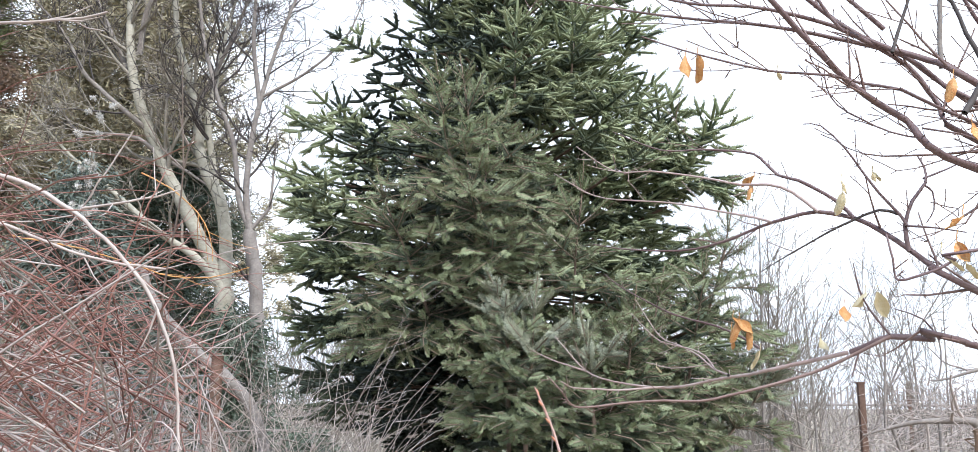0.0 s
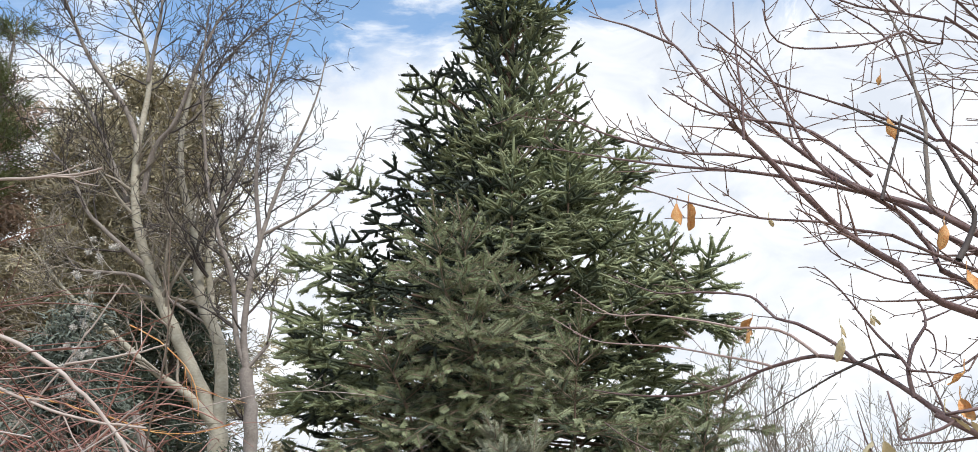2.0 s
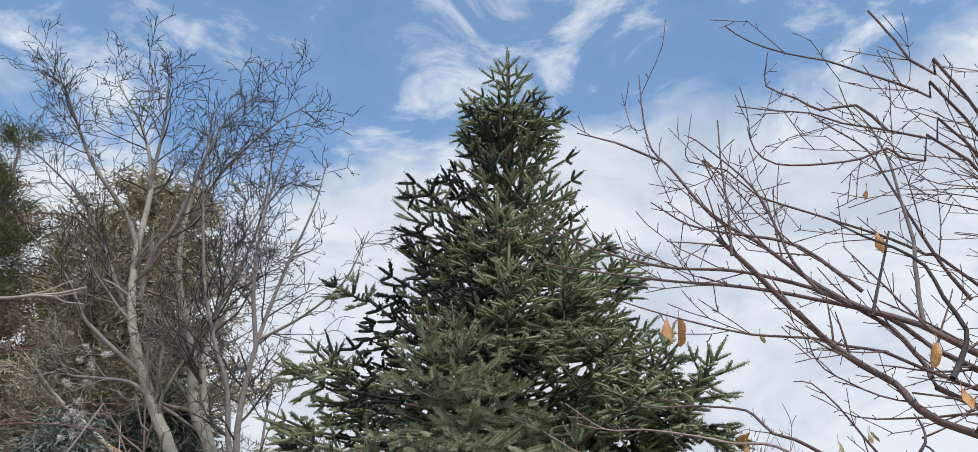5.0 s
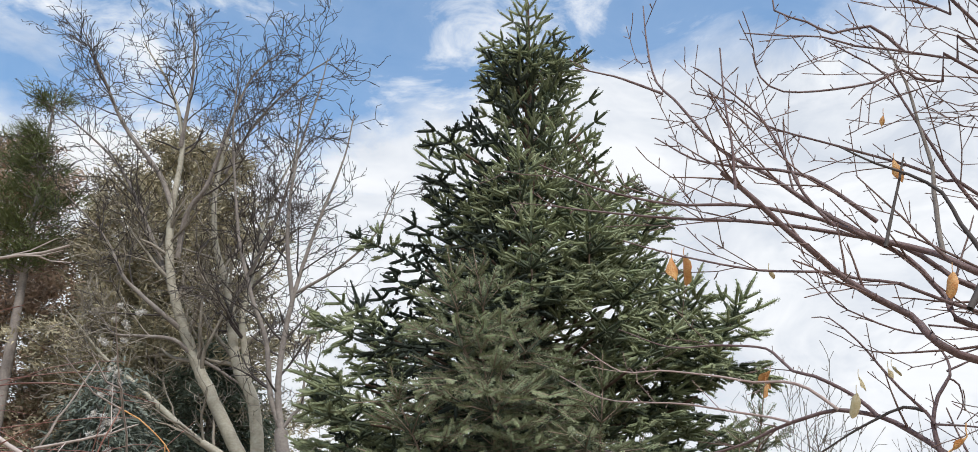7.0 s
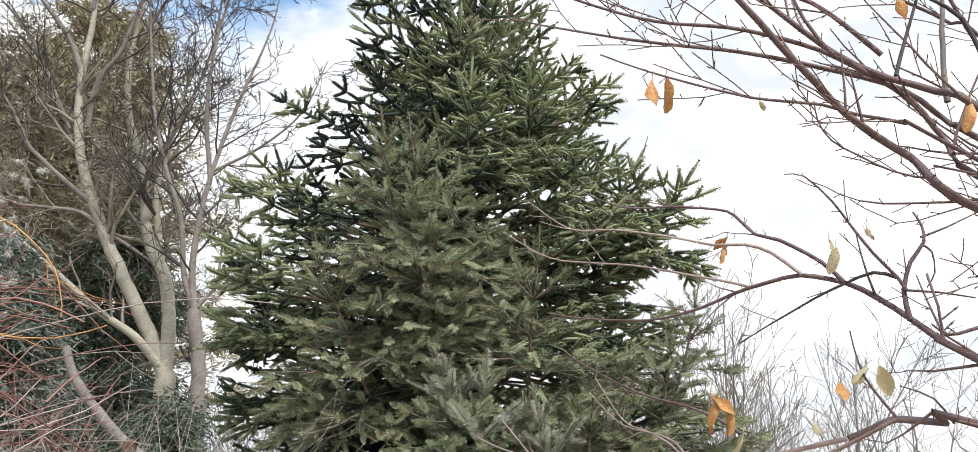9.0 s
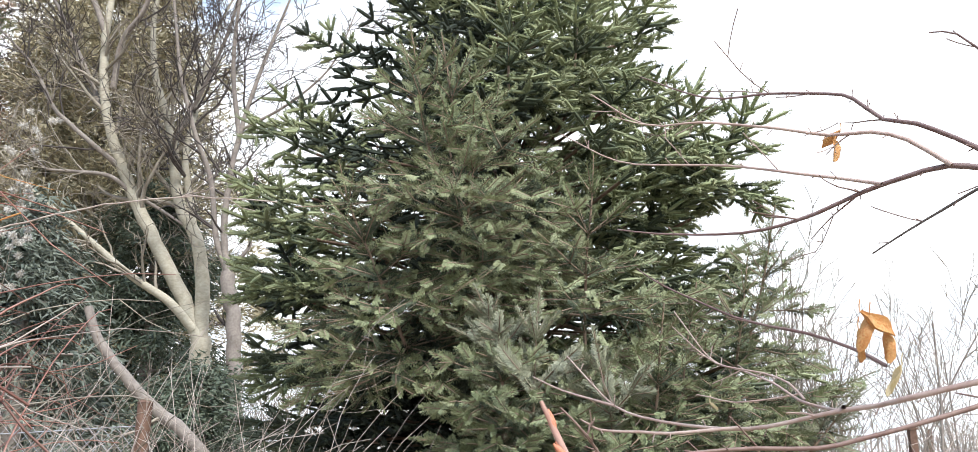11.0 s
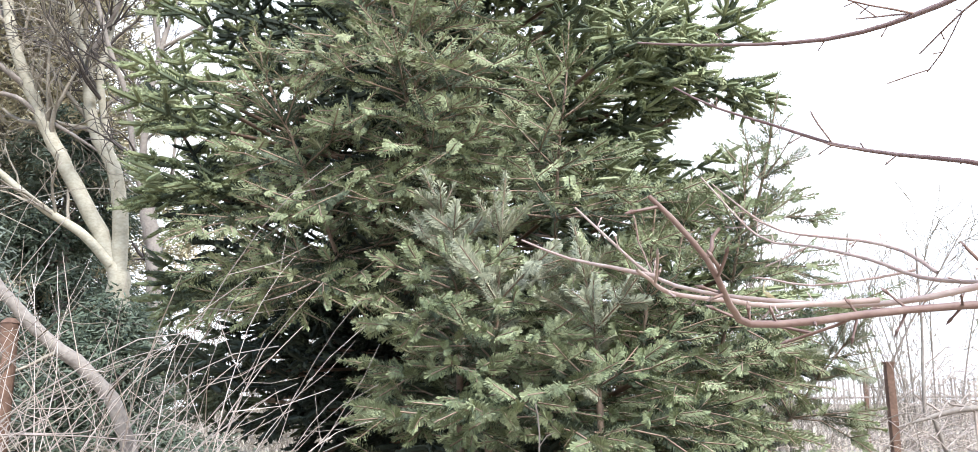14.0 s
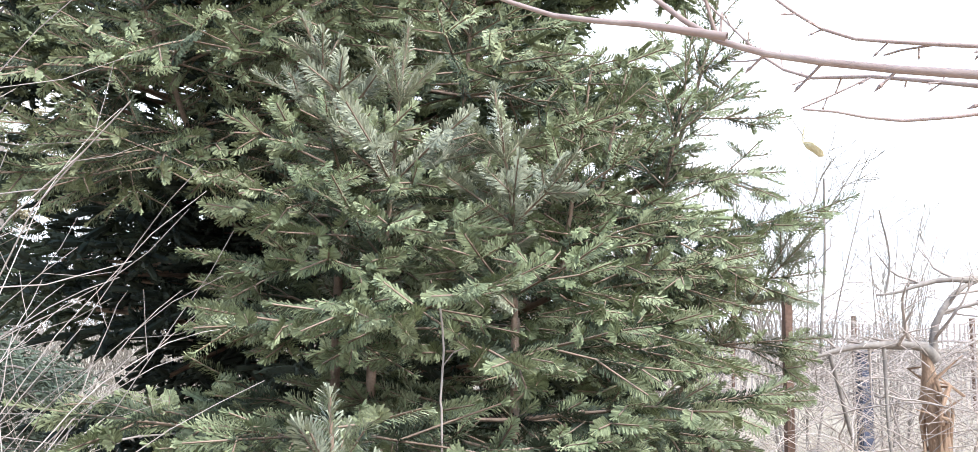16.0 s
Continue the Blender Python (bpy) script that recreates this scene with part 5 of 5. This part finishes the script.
def grass_patch(n, box, h, seed, lab):
    rng = np.random.default_rng(seed)
    g = Geo()
    p = np.stack((rng.uniform(*box[0], n), rng.uniform(*box[1], n), np.full(n, -0.03)), 1)
    d = unit(np.stack((rng.normal(0, 0.35, n), rng.normal(0, 0.35, n), np.ones(n)), 1))
    ln = rng.uniform(0.4, 1.0, n) * h
    mid = p + d * (ln * 0.55)[:, None]
    tip = mid + unit(d + rng.normal(0, 0.5, (n, 3)) * (1, 1, 0.2)) * (ln * 0.5)[:, None]
    w = unit(np.cross(d, rng.normal(0, 1, (n, 3)))) * 0.003
    g.add(np.stack((p - w, p + w, mid + w * 0.8, mid - w * 0.8), 1), np.arange(4 * n).reshape(-1, 4))
    g.add(np.stack((mid - w * 0.8, mid + w * 0.8, tip), 1), np.arange(3 * n).reshape(-1, 3))
    solid("dry_grass", g, M_STRAW, lab, "grass", kind="stuff", smooth=False)


grass_patch(9000, ((1.3, 9.5), (4.6, 13.0)), 0.55, 61, "dense dead straw-coloured meadow grass")
grass_patch(5000, ((5.0, 22.0), (12.0, 24.0)), 0.5, 62, "dead straw-coloured grass along a fence")


def build_fence():
    rng = np.random.default_rng(70)
    fence = thing("picket_fence", "long weathered grey fence of thin upright pickets", "fence")
    a, b = np.array((4.0, 22.5, 0.0)), np.array((27.0, 19.5, 0.0))
    d = unit(b - a)
    total = np.linalg.norm(b - a)
    yaw = math.atan2(d[1], d[0])
    g = Geo()
    g.box((-0.018, -0.01, 0.02), (0.018, 0.01, 2.0))
    shared = g.mesh("picket", M_FENCE, False)
    n = min(180, int(total / 0.12))
    for k in range(n):
        ob = new("picket", shared)
        ob.parent = fence
        q = a + d * (k * total / n)
        ob.matrix_local = pose(q[0], q[1], q[2] + rng.uniform(-0.04, 0.03), rng.normal(0, 0.6), rng.normal(0, 0.8), math.degrees(yaw))
    for z in (0.35, 1.6):
        r = Geo()
        r.tube(np.stack((a + UPZ * z + (0, 0.03, 0), b + UPZ * z + (0, 0.03, 0))), 0.03, 4)
        part("rail", r, M_FENCE, fence)
    for k in range(9):
        q = a + d * total * k / 8 + (0, 0.06, 0)
        r = Geo()
        r.box((q[0] - 0.05, q[1] - 0.04, -0.1), (q[0] + 0.05, q[1] + 0.04, 2.15))
        part("post", r, M_RUST, fence, "rusty brown post", smooth=False)
    gate = thing("gate_post", "square rusty red-brown post with a flat cap", "post")
    g = Geo()
    g.box((2.487, 6.23, -0.1), (2.527, 6.27, 1.69))
    g.box((2.482, 6.225, 1.69), (2.532, 6.275, 1.705))
    part("post", g, M_RUST, gate, smooth=False)
    pole = thing("fence_post", "dark blue-grey painted post behind a tangle of canes", "post")
    g = Geo()
    g.box((4.69, 8.95, -0.1), (4.79, 9.05, 1.38))
    part("shaft", g, M_POST_BLUE, pole, smooth=False)
    g = Geo()
    g.box((4.68, 8.94, 1.38), (4.80, 9.06, 1.41))
    part("cap", g, M_POST_BLUE, pole, smooth=False)


build_fence()


def build_far_shrubs():
    rng = np.random.default_rng(81)
    spec = dict(step=0.12, wander=0.14, rise=0.06, levels=3, per_m=(5.5, 5.5, 5.0), angle=0.65, shrink=0.5, thin=0.003)
    for x, y, h, n in ((4.6, 9.9, 3.3, 4), (5.6, 11.5, 3.6, 4), (3.4, 12.0, 3.4, 4), (7.3, 12.5, 3.6, 4), (8.6, 14.0, 3.2, 4), (-1.5, 12.5, 3.0, 4), (-0.6, 14.0, 3.2, 4), (-2.2, 14.5, 3.0, 4), (6.3, 9.0, 2.4, 2), (2.5, 8.7, 3.3, 4), (3.2, 9.1, 3.4, 4), (2.9, 9.8, 3.5, 4), (1.5, 13.5, 3.4, 4), (2.4, 11.0, 2.9, 4)):
        tree = thing("bare_shrub", "tall leafless grey-brown shrub with fine upright twigs", "shrub", "bare shrubs in the meadow")
        for k in range(n):
            ang = rng.uniform(0, 6.28)
            lean = rng.uniform(0.1, 0.4)
            b = np.array((x + 0.1 * math.cos(ang), y + 0.1 * math.sin(ang), -0.05))
            m = b + np.array((math.cos(ang) * lean * 0.4 * h, math.sin(ang) * lean * 0.4 * h, h * 0.5))
            e = b + np.array((math.cos(ang) * lean * h, math.sin(ang) * lean * h, h * rng.uniform(0.8, 1.0)))
            limb_with_twigs(tree, "stem", [b, m, e], 0.018, 0.004, M_GREY_BARK, M_GREY_TWIG, rng, spec, 0.15, density=4.2, length=0.9, step=0.25, sides=5)
    g = Geo()
    n = 5000
    p = np.stack((rng.uniform(-40, 60, n), rng.uniform(28, 46, n), rng.uniform(-0.1, 1.2, n)), 1)
    d = unit(rng.normal(0, 0.45, (n, 3)) * (1, 1, 0.3) + UPZ)
    ln = rng.uniform(0.5, 2.0, n)
    g.sticks(p, p + d * ln[:, None], 0.02, 0.006)
    solid("far_hedge", g, M_FAR, "far line of bare grey-brown hedge bushes", "hedge", kind="stuff")
    g = Geo()
    n = 6500
    p = np.stack((rng.uniform(-8, 6, n), rng.uniform(13.5, 19, n), rng.uniform(-0.1, 2.5, n)), 1)
    d = unit(rng.normal(0, 0.6, (n, 3)) * (1, 1, 0.4) + UPZ)
    g.sticks(p, p + d * rng.uniform(0.3, 1.3, n)[:, None], 0.006, 0.003)
    solid("bare_thicket", g, M_GREY_TWIG, "dense bare brown scrub behind the conifers", "thicket", kind="stuff")
    # thorny bush in the meadow
    g = Geo()
    arches(g, 620, rng, ((2.3, 4.6), (5.4, 7.4), (0.2, 1.45)), (0.4, 1.0), (0.002, 0.0042), 1.5)
    arches(g, 260, rng, ((3.3, 5.2), (6.4, 8.2), (0.6, 1.65)), (0.5, 1.1), (0.002, 0.0045), 1.8, droop=0.5)
    solid("rose_bush", g, M_TAN_CANE, "tangled pale leafless rose bush in dead grass", "bush", kind="stuff")
    stump = thing("old_apple_tree", "broken old apple tree with shaggy brown bark and low limbs", "tree")
    w = Geo()
    zs = np.linspace(-0.1, 1.45, 14)
    w.tube(np.stack((3.18 + 0.03 * np.sin(zs * 3), 6.0 + 0.02 * np.cos(zs * 4), zs), 1), 0.072 - 0.025 * zs + rng.normal(0, 0.009, 14), 11)
    part("trunk", w, M_STUMP, stump)
    for k in range(30):
        ang = k * 0.393 + rng.uniform(-0.15, 0.15)
        r = 0.062
        z0 = rng.uniform(0.3, 1.1)
        c = np.array((3.18 + r * math.cos(ang), 6.0 + r * math.sin(ang), z0))
        h = rng.uniform(0.18, 0.42)
        w = Geo()
        w.tube([c, c + UPZ * h * 0.5 + (0.006 * math.cos(ang), 0.006 * math.sin(ang), 0), c + UPZ * h * 0.8 + rng.normal(0, 0.03, 3), c + UPZ * h + rng.normal(0, 0.05, 3)], (0.009, 0.014, 0.011, 0.002), 4)
        part("bark_flake", w, M_STUMP, stump)
    aspec = dict(step=0.06, wander=0.22, rise=0.02, levels=3, per_m=(7.86, 8.0, 6.0), angle=0.9, shrink=0.55, thin=0.0016)
    for pts, r0 in (
        ([(3.19, 6.0, 1.38), (3.12, 6.0, 1.454), (2.91, 6.0, 1.457), (2.735, 6.0, 1.444), (2.56, 6.0, 1.404), (2.40, 6.0, 1.36)], 0.034),
        ([(3.46, 6.0, 1.81), (3.21, 6.0, 1.793), (2.99, 6.0, 1.728), (2.87, 6.0, 1.709)], 0.020),
        ([(3.18, 6.0, 1.40), (3.20, 6.0, 1.567), (3.32, 6.0, 1.73), (3.46, 6.0, 1.80), (3.8, 6.1, 1.85)], 0.022),
        ([(2.55, 6.0, 1.40), (2.561, 6.0, 1.615), (2.582, 6.0, 1.868), (2.59, 6.0, 2.3)], 0.009),
        ([(2.92, 6.0, 1.72), (2.95, 6.0, 1.9), (2.9, 6.0, 2.15)], 0.006),
        ([(2.60, 6.0, 1.40), (2.68, 6.0, 1.1), (2.78, 6.0, 0.7), (2.85, 6.0, 0.0)], 0.012),
        ([(2.9, 6.0, 1.45), (2.86, 5.9, 0.9), (3.0, 5.9, 0.3)], 0.010),
    ):
        limb_with_twigs(stump, "limb", pts, r0, 0.005, M_GREY_BARK, M_TAN_CANE, rng, aspec, 0.1, density=8, length=0.4, step=0.06, sides=7, knob=0.12)


build_far_shrubs()
